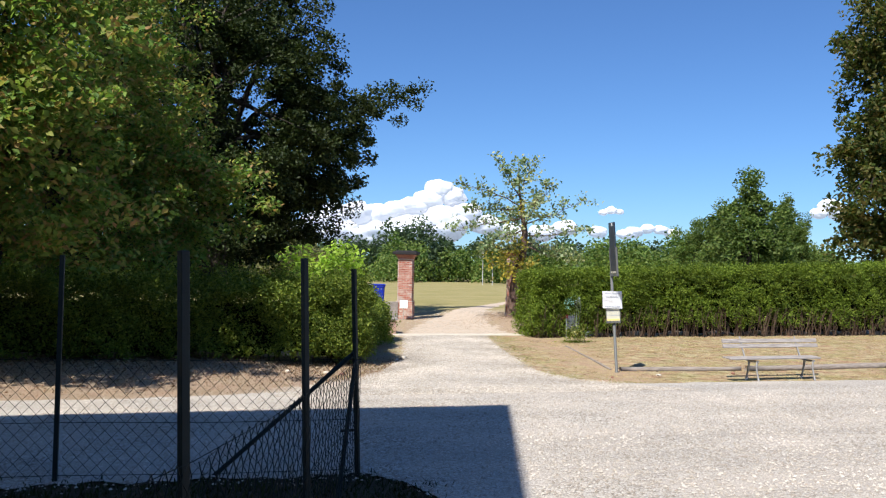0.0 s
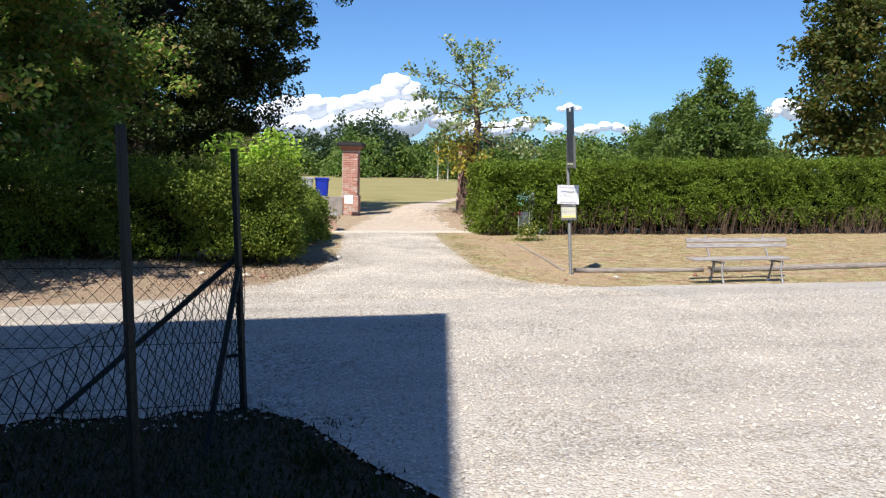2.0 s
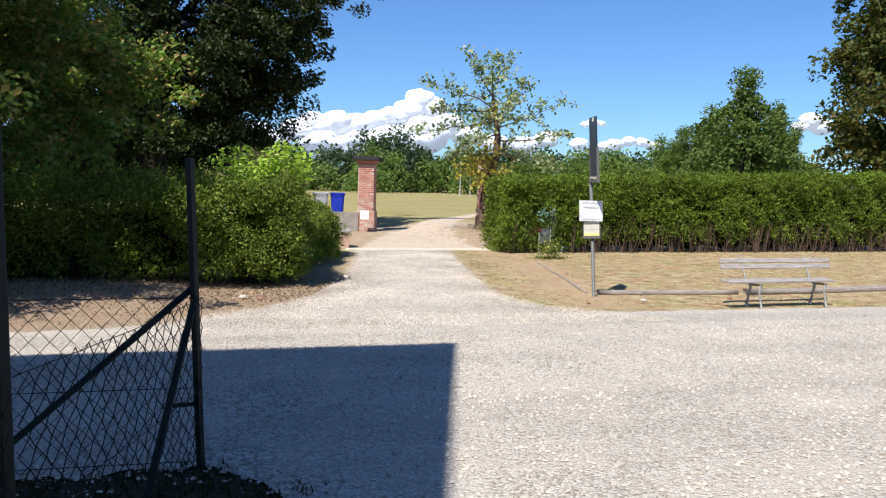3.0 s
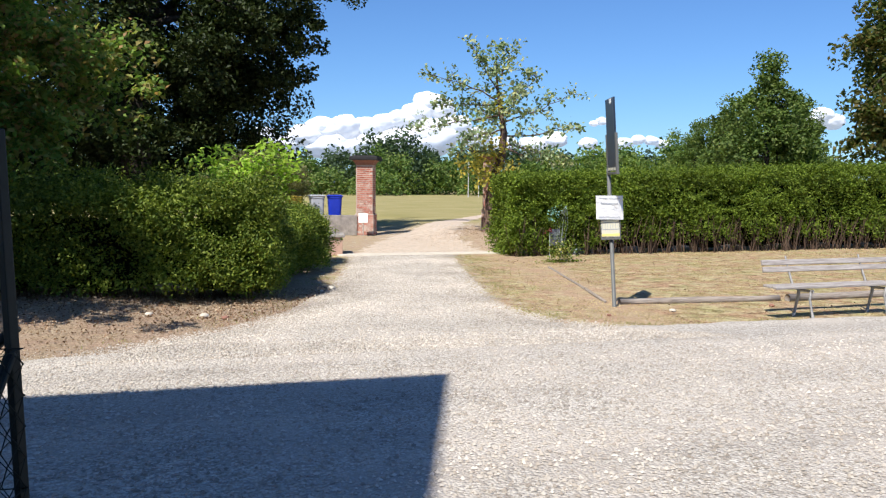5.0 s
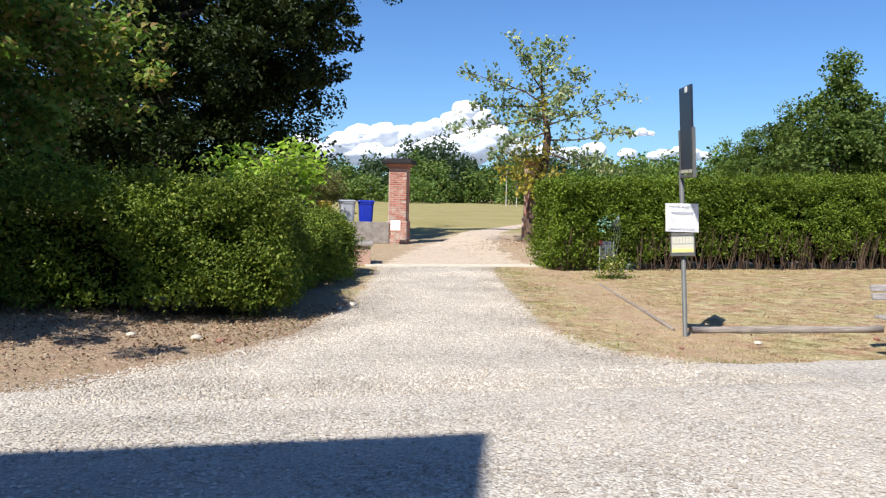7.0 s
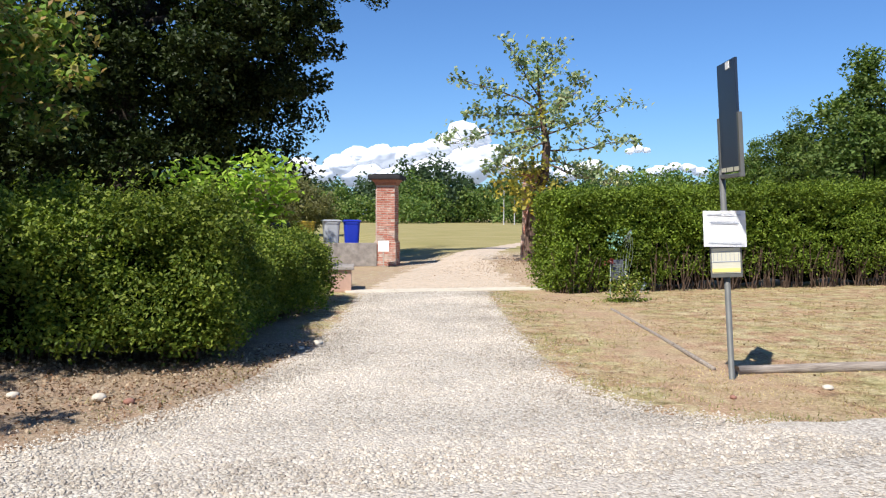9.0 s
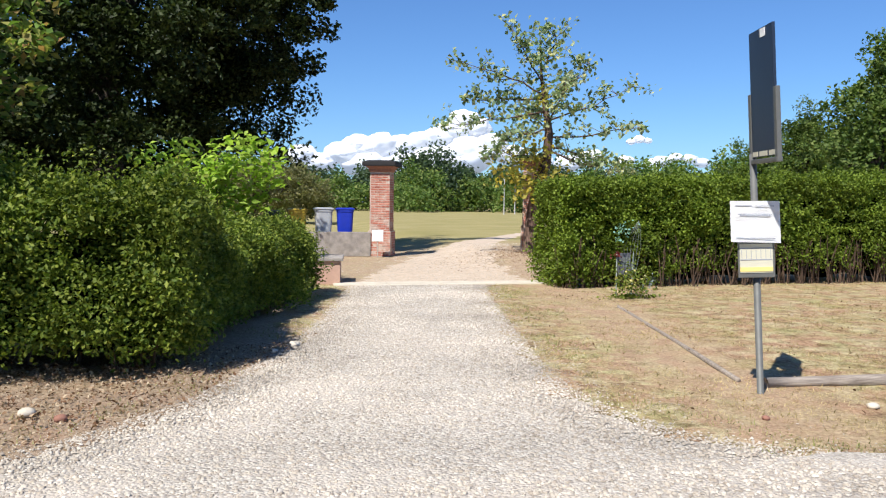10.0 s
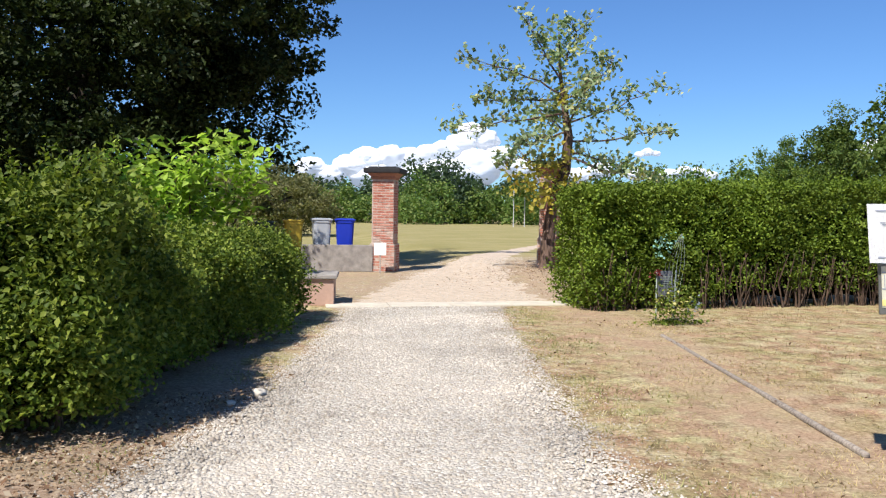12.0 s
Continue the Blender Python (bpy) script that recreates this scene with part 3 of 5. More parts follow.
def build_litter():
    n = 38000
    x, y = rng.uniform(-9, 3.6, n), rng.uniform(11.9, 16.5, n)
    ok = (x < np.interp(y, DRIVE_Y, DRIVE_L) + 0.1) & (y > road_far(x) + 0.05) & (rng.uniform(size=n) < 0.25 + 0.75 * ease(y, 12.2, 14.2))
    n2 = 6000
    x2, y2 = 10.4 + rng.normal(size=n2) * 1.3, 26.8 + rng.normal(size=n2) * 1.7
    n3 = 2600
    x3, y3 = rng.uniform(6.0, 19, n3), rng.uniform(12.6, 21.3, n3)
    ok3 = (x3 > np.interp(y3, DRIVE_Y, DRIVE_R)) & (wavy(x3 * 1.1, y3 * 1.9, 4) + 0.5 * rng.normal(size=n3) > 0.15)
    X, Y = np.concatenate([x[ok], x2, x3[ok3]]), np.concatenate([y[ok], y2, y3[ok3]])
    C = np.stack([X, Y, rise(X, Y) + rng.uniform(0.012, 0.03, len(X))], 1)
    V, F = leaf_arrays(C, 0.016 + 0.026 * rng.uniform(0, 1, len(X)) ** 1.5, 0.7, 0.6)
    tagged(part_np("leaf_litter", V, F, LITTER, None), "dry brown fallen leaves on bare soil", "leaves", kind="stuff")


# ---- hedges ----
def hedge_box(L, depth, h0, h1, low, n, bulge=0.12, top_loose=0.08, fill=0.28, R=0.2):
    """Leaf places in the outer layer of a clipped hedge of length L along x, its face at y = 0."""
    spray = 14
    n = n // spray
    u = L * rng.uniform(0, 1, n) ** (1.35 if L > 20 else 0.6 if L > 10 else 1.0)
    face = rng.choice(4, n, p=[0.50, 0.30, 0.10, 0.10])
    far_end = rng.uniform(size=n) < 0.5
    u = np.where(face == 3, np.where(far_end, L, 0.0), u)
    top = h0 + (h1 - h0) * u / L
    layer = np.abs(rng.normal(size=n)) * fill * 0.5
    foot = 0.06 + (low - 0.12) * ease(u, 1.4, 3.2) if low > 0.3 else np.full(n, low)
    v, z = rng.uniform(0, depth, n), foot + (top - foot) * rng.uniform(0, 1, n) ** 0.85
    lump = bulge * (wavy(u * 2.0, z * 3.0, 1) + 0.6 * wavy(u * 5, z * 6, 4) + 0.7 * wavy(u * 0.9, z * 1.1, 8))
    x = u.copy()
    y = np.where(face == 0, layer, np.where(face == 2, depth - layer, v))
    z = np.where(face == 1, top - layer * 0.7 + top_loose * wavy(u * 3, v * 4, 2) + top_loose * np.abs(rng.normal(size=n)) * 0.6, z)
    end_lump = bulge * (wavy(v * 3, z * 3, 6) + 0.5 * wavy(v * 7, z * 6, 2))
    x = np.where(face == 3, np.where(far_end, L - layer + end_lump, layer - end_lump), x)
    # round the long top edges and the ends
    a = np.clip((z - (top - R)) / R, 0, 3)
    for b, back in ((np.clip((R - y) / R, 0, 3), 0), (np.clip((y - (depth - R)) / R, 0, 3), 1)):
        k = np.maximum(1, np.sqrt(a * a + b * b))
        hit = (a > 0) & (b > 0) & (k > 1)
        y = np.where(hit, (R - b / k * R) if not back else (depth - R + b / k * R), y)
        z = np.where(hit, top - R + a / k * R, z)
    b = np.clip((x - (L - R)) / R, 0, 3)
    c = np.clip((R - y) / R, 0, 3)
    k = np.maximum(1, np.sqrt(b * b + c * c))
    hit = (b > 0) & (c > 0) & (k > 1)
    x, y = np.where(hit, L - R + b / k * R, x), np.where(hit, R - c / k * R, y)
    y = y - np.where(face == 0, lump * (1 - 0.5 * np.clip(a, 0, 1)), 0)
    # sprays of leaves that stand out or sink in by chance
    push = rng.normal(size=n) * (0.055 if L > 20 else 0.085)
    y = y - np.where(face == 0, push, 0)
    x = x + np.where(face == 3, np.where(far_end, push, -push), 0)
    z = z + np.where(face == 1, np.abs(push) * 0.8, 0)
    P = np.repeat(np.stack([x, y, z], 1), spray, axis=0)
    return P + rng.normal(size=P.shape) * np.array([0.055, 0.04, 0.05]) * np.repeat(rng.uniform(0.7, 1.4, (n, 1)), spray, axis=0)


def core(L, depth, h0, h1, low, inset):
    """Added lumpy body inside the leaves; its near-black colour stands for inner shade."""
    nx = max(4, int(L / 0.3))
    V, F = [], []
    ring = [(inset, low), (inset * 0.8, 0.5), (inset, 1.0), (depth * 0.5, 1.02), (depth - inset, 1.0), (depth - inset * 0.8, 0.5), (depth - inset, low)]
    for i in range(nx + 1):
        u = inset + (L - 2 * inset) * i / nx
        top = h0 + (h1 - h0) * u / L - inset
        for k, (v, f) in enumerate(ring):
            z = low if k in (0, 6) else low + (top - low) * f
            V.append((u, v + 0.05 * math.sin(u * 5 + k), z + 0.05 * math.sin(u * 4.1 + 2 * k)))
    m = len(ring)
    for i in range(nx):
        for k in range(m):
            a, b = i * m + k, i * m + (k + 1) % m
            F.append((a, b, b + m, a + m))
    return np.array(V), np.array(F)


def stems(parent, L, spacing, h, row):
    """Bare stems in bunches along the foot of a hedge; bunches share a few meshes."""
    kinds = []
    for s in range(4):
        pieces = []
        for k in range(7):
            a, lean = rng.uniform(0, 6.28), rng.uniform(0.05, 0.32)
            b = Vector((rng.normal() * 0.05, rng.normal() * 0.05, -0.05))
            t = b + Vector((math.cos(a) * lean * h, math.sin(a) * lean * h, h * rng.uniform(0.8, 1.15)))
            mid = (b + t) / 2 + Vector((rng.normal() * 0.03, rng.normal() * 0.03, 0))
            r = rng.uniform(0.006, 0.014)
            pieces.append(tube([b, mid, t], [r * 1.3, r, r * 0.6], 4, False))
        kinds.append(mesh_np("stem", *joined(pieces), TWIG))
    for i in range(int(L / spacing)):
        ob = under(new("stem", kinds[int(rng.integers(4))]), parent)
        ob.matrix_local = pose((i + 0.5) * spacing + rng.normal() * 0.05, row + rng.normal() * 0.08, 0, 0, 0, rng.uniform(0, 360))


def shoots(L, depth, top, n, length):
    """Leaf places along upright new shoots."""
    C = []
    for _ in range(n):
        b = np.array([rng.uniform(0, L), rng.uniform(0.05, depth), 0])
        hh = length * rng.uniform(0.3, 1.0)
        k = int(14 * hh / 0.3) + 4
        t = np.linspace(0, 1, k)[:, None]
        tip = np.array([rng.normal() * 0.06, rng.normal() * 0.06, hh])
        C.append(b + np.array([0, 0, top - 0.05]) + t * tip + rng.normal(size=(k, 3)) * 0.018)
    return np.concatenate(C)


def build_hedge(m, L, depth, h0, h1, low, n, size, mat, label, group, core_low=None, shoot=(0, 0.0), bulge=0.12, loose=0.08):
    ob = thing("hedge", m, label, "hedge", group)
    C = hedge_box(L, depth, h0, h1, low, n, bulge, loose, 0.28, 0.14 if L > 20 else 0.34)
    if low > 0.3:
        # thin out downwards
        bare = ease(C[:, 0], 1.6, 3.0) * (0.75 + 0.25 * wavy(C[:, 0] * 1.7, C[:, 0], 3))
        keep = rng.uniform(size=len(C)) < 1 - bare * (np.where(C[:, 1] > 0.8, 0.15, 0.74) * (1 - ease(C[:, 2], 0.15, 0.95 + 0.2 * wavy(C[:, 0] * 2.3, C[:, 1], 6))))
        C = C[keep]
    V, F = leaf_arrays(C, np.full(len(C), size), 0.3, 0.6)
    part_np("foliage", V, F, mat, ob, kind="stuff")
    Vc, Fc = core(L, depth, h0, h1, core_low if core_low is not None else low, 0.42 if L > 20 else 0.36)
    part_np("shade_core", Vc, Fc, INNER, ob)
    if shoot[0]:
        C = shoots(L, depth, (h0 + h1) / 2, shoot[0], shoot[1])
        V, F = leaf_arrays(C, np.full(len(C), size * 0.9), 0.2, 0.5)
        part_np("new_growth", V, F, mat, ob, "leafy upright shoots", kind="stuff")
    stems(ob, L, 0.17 if L > 20 else 0.33, low + 0.55, 0.14 if L > 20 else depth * 0.35)
    return ob


# ---- trees ----
def limb(base, tip, r0, r1, bend, sides=7, steps=6):
    base, tip = Vector(base), Vector(tip)
    side = Vector((rng.normal(), rng.normal(), rng.normal() * 0.5)) * bend * (tip - base).length
    pts = []
    for i in range(steps + 1):
        t = i / steps
        pts.append(base.lerp(tip, t) + side * math.sin(t * math.pi) + Vector((0, 0, 0.10 * (tip - base).length * math.sin(t * math.pi))))
    return pts, [r0 + (r1 - r0) * (i / steps) for i in range(steps + 1)]


def build_tree(name, label, at, trunk_h, trunk_r, centre, radii, clumps, per, clump_r, leaf, mat, bark, lean=(0, 0), low_cut=None,
               boughs=14, group="", hollow=0.35, up=0.3, aspect=0.6, extra=(), limb_r=1.0):
    """A tapered trunk with limbs and a crown of leaf clumps round the limbs' ends, uneven and with gaps."""
    x, y = at
    ob = thing(name, Matrix.Translation((x, y, float(rise(x, y)))), label, "tree", group)
    top = Vector((lean[0], lean[1], trunk_h))
    pts = [Vector((0, 0, -0.1)), Vector((0, 0, 0.12)), Vector((lean[0] * 0.15, lean[1] * 0.15, 0.3 * trunk_h)),
           Vector((lean[0] * 0.6, lean[1] * 0.6, 0.65 * trunk_h)), top]
    pieces = [tube(pts, [trunk_r * 1.5, trunk_r * 1.15, trunk_r, trunk_r * 0.85, trunk_r * 0.6], 12)]
    cen, rad = Vector(centre), Vector(radii)
    ends = []
    for i in range(boughs):
        a = i * 2.4 + rng.normal() * 0.3
        f = rng.uniform(-0.55, 0.95)
        k = math.sqrt(max(0.05, 1 - f * f)) * rng.uniform(0.55, 0.9)
        tip = cen + Vector((math.cos(a) * rad.x * k, math.sin(a) * rad.y * k, f * rad.z * 0.9))
        s = rng.uniform(0.45, 1.0)
        b = pts[2].lerp(top, s)
        lp, lr = limb(b, tip, trunk_r * 0.38 * limb_r, trunk_r * 0.06, 0.10)
        pieces.append(tube(lp, lr, 6, False))
        for _ in range(4):
            st = lp[int(rng.integers(2, len(lp)))]
            e = tip + Vector((rng.uniform(-1, 1) * rad.x * 0.28, rng.uniform(-1, 1) * rad.y * 0.28, rng.uniform(-1, 1) * rad.z * 0.2))
            sp, sr = limb(st, e, trunk_r * 0.12 * limb_r, trunk_r * 0.03, 0.12, 4, 4)
            pieces.append(tube(sp, sr, 4, False))
            ends.append(e)
        ends.append(tip)
    Vt, Ft = joined(pieces)
    part_np("trunk", Vt, Ft, bark, ob, smooth=True)
    # clump centres: a lumpy shell plus the boughs' ends
    d = rng.normal(size=(clumps * 3, 3))
    d /= np.linalg.norm(d, axis=1)[:, None]
    lump = 1 + 0.16 * (np.sin(3.1 * d[:, 0] + 2) * np.sin(4.3 * d[:, 1] + 1) + np.sin(5.2 * d[:, 2] + 3 * d[:, 0]))
    q = np.minimum(rng.uniform(hollow, 1.0, len(d)) ** 0.6 * lump, 1.08)
    K = np.array(centre) + d * q[:, None] * np.array(radii)
    if low_cut is not None:
        K = K[K[:, 2] > low_cut + 0.5 * wavy(K[:, 0], K[:, 1], 2)]
    gaps = wavy(K[:, 0] * 0.9, K[:, 1] * 0.9 + K[:, 2] * 1.1, 3) > -0.42
    K = K[gaps][:clumps]
    K = np.concatenate([K, np.array([tuple(e) for e in ends]), *[np.asarray(e, dtype=float).reshape(-1, 3) for e in extra]])
    C = np.repeat(K, per, axis=0) + ball(len(K) * per) * np.repeat(clump_r * rng.uniform(0.6, 1.5, (len(K), 1)), per, axis=0) * np.array([1, 1, 0.75])
    V, F = leaf_arrays(C, np.full(len(C), leaf), up, aspect, 0.3)
    part_np("crown", V, F, mat, ob, kind="stuff")
    return ob


def bough_line(a, b, n, spread):
    """Clump centres along an overhanging bough."""
    t = rng.uniform(0, 1, n)[:, None]
    return np.array(a) * (1 - t) + np.array(b) * t + rng.normal(size=(n, 3)) * spread


def woods(name, label, spots, per, leaf, mat):
    """Far woods: many crowns as one mass of leaf clumps."""
    Cs = []
    for x, y, h, r in spots:
        n = per
        d = rng.normal(size=(n, 3))
        d /= np.linalg.norm(d, axis=1)[:, None]
        d[:, 2] = np.abs(d[:, 2]) * 1.9 - 0.9
        q = rng.uniform(0.6, 1.0, n) * (1 + 0.2 * np.sin(4 * d[:, 0] + x) * np.sin(5 * d[:, 2] + y))
        C = np.array([x, y, h * 0.48]) + d * q[:, None] * np.array([r, r, h * 0.52])
        C[:, 2] = np.maximum(C[:, 2], 0.15)
        Cs.append(C + rng.normal(size=(n, 3)) * leaf * 0.7)
    C = np.concatenate(Cs)
    V, F = leaf_arrays(C, np.full(len(C), leaf), 0.35, 0.7)
    tagged(part_np(name, V, F, mat, None), label, "woods", kind="stuff")


# ---- things ----
def brick_pillar():
    """Square gate pillar of old brick, with plinth, flared corbel and dark stone slab."""
    ob = thing("gate_pillar", Matrix(), "weathered red brick gate pillar with dark stone cap", "pillar", "gate pillars")
    bm = box((0.624, 0.624, 0.70))
    add_box(bm, (0.548, 0.548, 1.66), pose(0, 0, 0.70))
    part("mortar_core", bm, MORTAR, ob, "pale worn mortar")
    bm = bmesh.new()
    prof = [(0.275, 2.30), (0.30, 2.33), (0.31, 2.38), (0.36, 2.43), (0.40, 2.47)]
    for i in range(len(prof) - 1):
        (a, z0), (b, z1) = prof[i], prof[i + 1]
        q = [[bm.verts.new((sx * r, sy * r, z)) for sx, sy in ((-1, -1), (1, -1), (1, 1), (-1, 1))] for r, z in ((a, z0), (b, z1))]
        for k in range(4):
            bm.faces.new((q[0][k], q[0][(k + 1) % 4], q[1][(k + 1) % 4], q[1][k]))
    part("corbel", bm, TERRA, ob, "flared terracotta corbel")
    bm = box((0.93, 0.93, 0.13), pose(0, 0, 2.455), 0.03)
    add_box(bm, (0.72, 0.72, 0.045), pose(0, 0, 2.575), 0.015)
    part("cap", bm, CAP, ob, "dark stone slab")
    meshes = {}

    def brick_mesh(w):
        if w not in meshes:
            b = box((w, 0.05, 0.050), None, 0.006)
            me = bpy.data.meshes.new("brick")
            b.to_mesh(me)
            b.free()
            me.materials.append(BRICK)
            meshes[w] = me
        return meshes[w]
    course = 0.066
    for c in range(34):
        z = 0.02 + c * course
        half = 0.315 if z < 0.68 else 0.277
        widths = (0.24, 0.24, 0.115) if c % 2 else (0.115, 0.24, 0.24)
        scale = (2 * half - 0.04) / (sum(widths) + 0.02)
        for side in range(4):
            u = -half + 0.03
            for w in widths:
                ww = round(w * scale, 3)
                if rng.uniform() > 0.03:
                    b = under(new("brick", brick_mesh(ww)), ob)
                    b.matrix_local = pose(0, 0, 0, 0, 0, 90 * side) @ pose(u + ww / 2, -half + 0.022 + rng.normal() * 0.003, z, 0, 0, rng.normal() * 0.6)
                u += ww + 0.01
    return ob


def wheelie_bin(m, body_mat, label, lid_mat=None):
    ob = thing("wheelie_bin", m, label, "bin", "waste bins")
    bm = bmesh.new()
    rings = [(0.19, 0.20, 0.04), (0.195, 0.21, 0.10), (0.235, 0.26, 0.86), (0.25, 0.275, 0.865), (0.25, 0.275, 0.92)]
    rows = []
    for hx, hy, z in rings:
        row = []
        for k in range(16):
            a = 2 * math.pi * (k + 0.5) / 16
            cx, cy = math.cos(a), math.sin(a)
            e = 0.35
            row.append(bm.verts.new((hx * math.copysign(abs(cx) ** e, cx), hy * math.copysign(abs(cy) ** e, cy), z)))
        rows.append(row)
    for a, b in zip(rows, rows[1:]):
        for k in range(16):
            bm.faces.new((a[k], a[(k + 1) % 16], b[(k + 1) % 16], b[k]))
    bm.faces.new(rows[0][::-1])
    part("body", bm, body_mat, ob)
    bm = box((0.53, 0.58, 0.035), pose(0, 0, 0.922), 0.012)
    add_box(bm, (0.44, 0.46, 0.02), pose(0, 0, 0.955), 0.008)
    part("lid", bm, lid_mat or body_mat, ob)
    V, F = tube([(-0.2, 0.31, 0.90), (0.2, 0.31, 0.90)], [0.015, 0.015], 8)
    part_np("handle", V, F, body_mat, ob)
    for sx in (-1, 1):
        V, F = tube([(sx * 0.22, 0.22, 0.10), (sx * 0.26, 0.22, 0.10)], [0.10, 0.10], 16)
        part_np("wheel", V, F, RUBBER, ob)
    return ob


def park_bench(m):
    ob = thing("park_bench", m, "old park bench with greyed wooden slats and iron legs", "bench")
    L = 2.1
    for y, z, w, tilt in ((-0.17, 0.392, 0.075, 4), (-0.085, 0.398, 0.075, 0), (0.0, 0.400, 0.075, -2)):
        part("seat_slat", box((L * 0.92, w, 0.032), pose(-0.27, y, z, tilt), 0.008), BENCH_WOOD, ob)
    for z, y in ((0.560, 0.215), (0.648, 0.244)):
        part("back_slat", box((L, 0.030, 0.072), pose(-0.04, y, z, -18), 0.008), BENCH_WOOD, ob)
    for sx in (-0.68, 0.54):
        V, F = tube([(sx, -0.24, 0.0), (sx, -0.21, 0.10), (sx, -0.17, 0.25), (sx, -0.19, 0.37)], [0.022, 0.016, 0.018, 0.02], 6)
        part_np("front_leg", V, F, IRON, ob, smooth=True)
        V, F = tube([(sx, 0.10, 0.0), (sx, 0.07, 0.12), (sx, 0.03, 0.28), (sx, 0.02, 0.37)], [0.024, 0.018, 0.022, 0.024], 6)
        part_np("back_leg", V, F, IRON, ob, smooth=True)
        V, F = tube([(sx, -0.22, 0.355), (sx, 0.02, 0.345), (sx, 0.13, 0.37), (sx, 0.165, 0.45), (sx, 0.235, 0.60), (sx, 0.295, 0.76)], [0.018, 0.02, 0.02, 0.017, 0.015, 0.012], 6)
        part_np("back_support", V, F, IRON, ob, smooth=True)
    return ob


def bus_stop_sign(m):
    """Leaning post with a tall dark panel set edge-on to the road, and two notices strapped below."""
    ob = thing("bus_stop_sign", m, "leaning grey bus stop post with tall dark panel and paper notices", "sign")
    V, F = tube([(0, 0, -0.1), (0, 0, 1.9)], [0.027, 0.027], 12)
    part_np("post", V, F, GREY_STEEL, ob, smooth=True)
    # panel, running from the post towards the road
    turn = pose(0, 0, 0, 0, 0, -13.4)
    pan = part("panel", box((0.022, 0.46, 0.95), turn @ pose(0, -0.25, 1.87), 0.004), NAVY, ob, "dark blue-black metal panel")
    for y in (0.0, -0.50):
        part("frame_post", box((0.035, 0.05, 0.54), turn @ pose(0, y, 1.82), 0.006), GREY_STEEL, ob)
    part("frame_bar", box((0.045, 0.54, 0.035), turn @ pose(0, -0.25, 1.82), 0.005), GREY_STEEL, ob)
    part("mark", box((0.004, 0.09, 0.06), turn @ pose(-0.0135, -0.30, 2.75), 0), PAPER, pan, "small pale mark")
    for y, w in ((-0.09, 0.10), (-0.25, 0.15), (-0.43, 0.13)):
        part("label_strip", box((0.004, w, 0.036), turn @ pose(-0.0135, y, 1.875), 0), CREAM, pan, "pale label strip")
    # notices, turned to the road corner
    t = pose(0, 0, 0, 0, 0, -33)
    bm = bmesh.new()
    g = 10
    grid = [[bm.verts.new((-0.18 + 0.36 * i / g, -0.045 - 0.004 * math.cos(i / g * 3.1) - 0.06 * j / 4, 1.545 - 0.32 * j / 4 - 0.02 * i / g)) for i in range(g + 1)] for j in range(5)]
    for j in range(4):
        for i in range(g):
            bm.faces.new((grid[j][i], grid[j][i + 1], grid[j + 1][i + 1], grid[j + 1][i]))
    bmesh.ops.solidify(bm, geom=bm.faces, thickness=0.002)
    bm.transform(t)
    sheet = part("notice_sheet", bm, PAPER, ob, "white paper notice sheet")
    for z, w, x in ((1.43, 0.24, 0.0), (1.42, 0.22, 0.0), (1.50, 0.12, -0.08), (1.49, 0.14, 0.07), (1.245, 0.28, 0.0)):
        part("print_line", box((w, 0.002, 0.006), t @ pose(x, -0.0545 - 0.06 * (1.535 - z) / 0.32, z, -10.6, 2.8), 0), INK, sheet)
    frm = part("notice_frame", box((0.27, 0.03, 0.28), t @ pose(0, -0.045, 0.935), 0.006), GREY_STEEL, ob, "grey metal notice frame")
    part("timetable", box((0.24, 0.006, 0.225), t @ pose(0, -0.062, 0.975), 0), CREAM, frm, "cream printed timetable")
    part("timetable_band", box((0.24, 0.004, 0.034), t @ pose(0, -0.067, 0.985), 0), SUNNY, frm, "yellow band")
    for i in range(7):
        part("print_line", box((0.004, 0.003, 0.07), t @ pose(-0.105 + 0.035 * i, -0.0665, 1.085), 0), INK, frm)
    for z in (1.075, 1.165):
        part("print_line", box((0.235, 0.003, 0.006), t @ pose(0, -0.0665, z), 0), INK, frm)
    for z in (1.50, 1.30, 1.02):
        part("clamp", box((0.075, 0.075, 0.02), pose(0, 0, z), 0.01), GREY_STEEL, ob)
    return ob


def log_edge(a, b, r, label):
    a, b = Vector(a), Vector(b)
    n = 9
    pts, rad = [], []
    for i in range(n + 1):
        t = i / n
        p = a.lerp(b, t)
        pts.append(Vector((p.x, p.y + 0.03 * math.sin(5 * t + a.x), p.z + r * 0.55)))
        rad.append(r * (1 + 0.10 * math.sin(9 * t + b.x)))
    V, F = tube(pts, rad, 10)
    tagged(part_np("log", V, F, LOG_WOOD, None, smooth=True), label, "log", "edging logs")


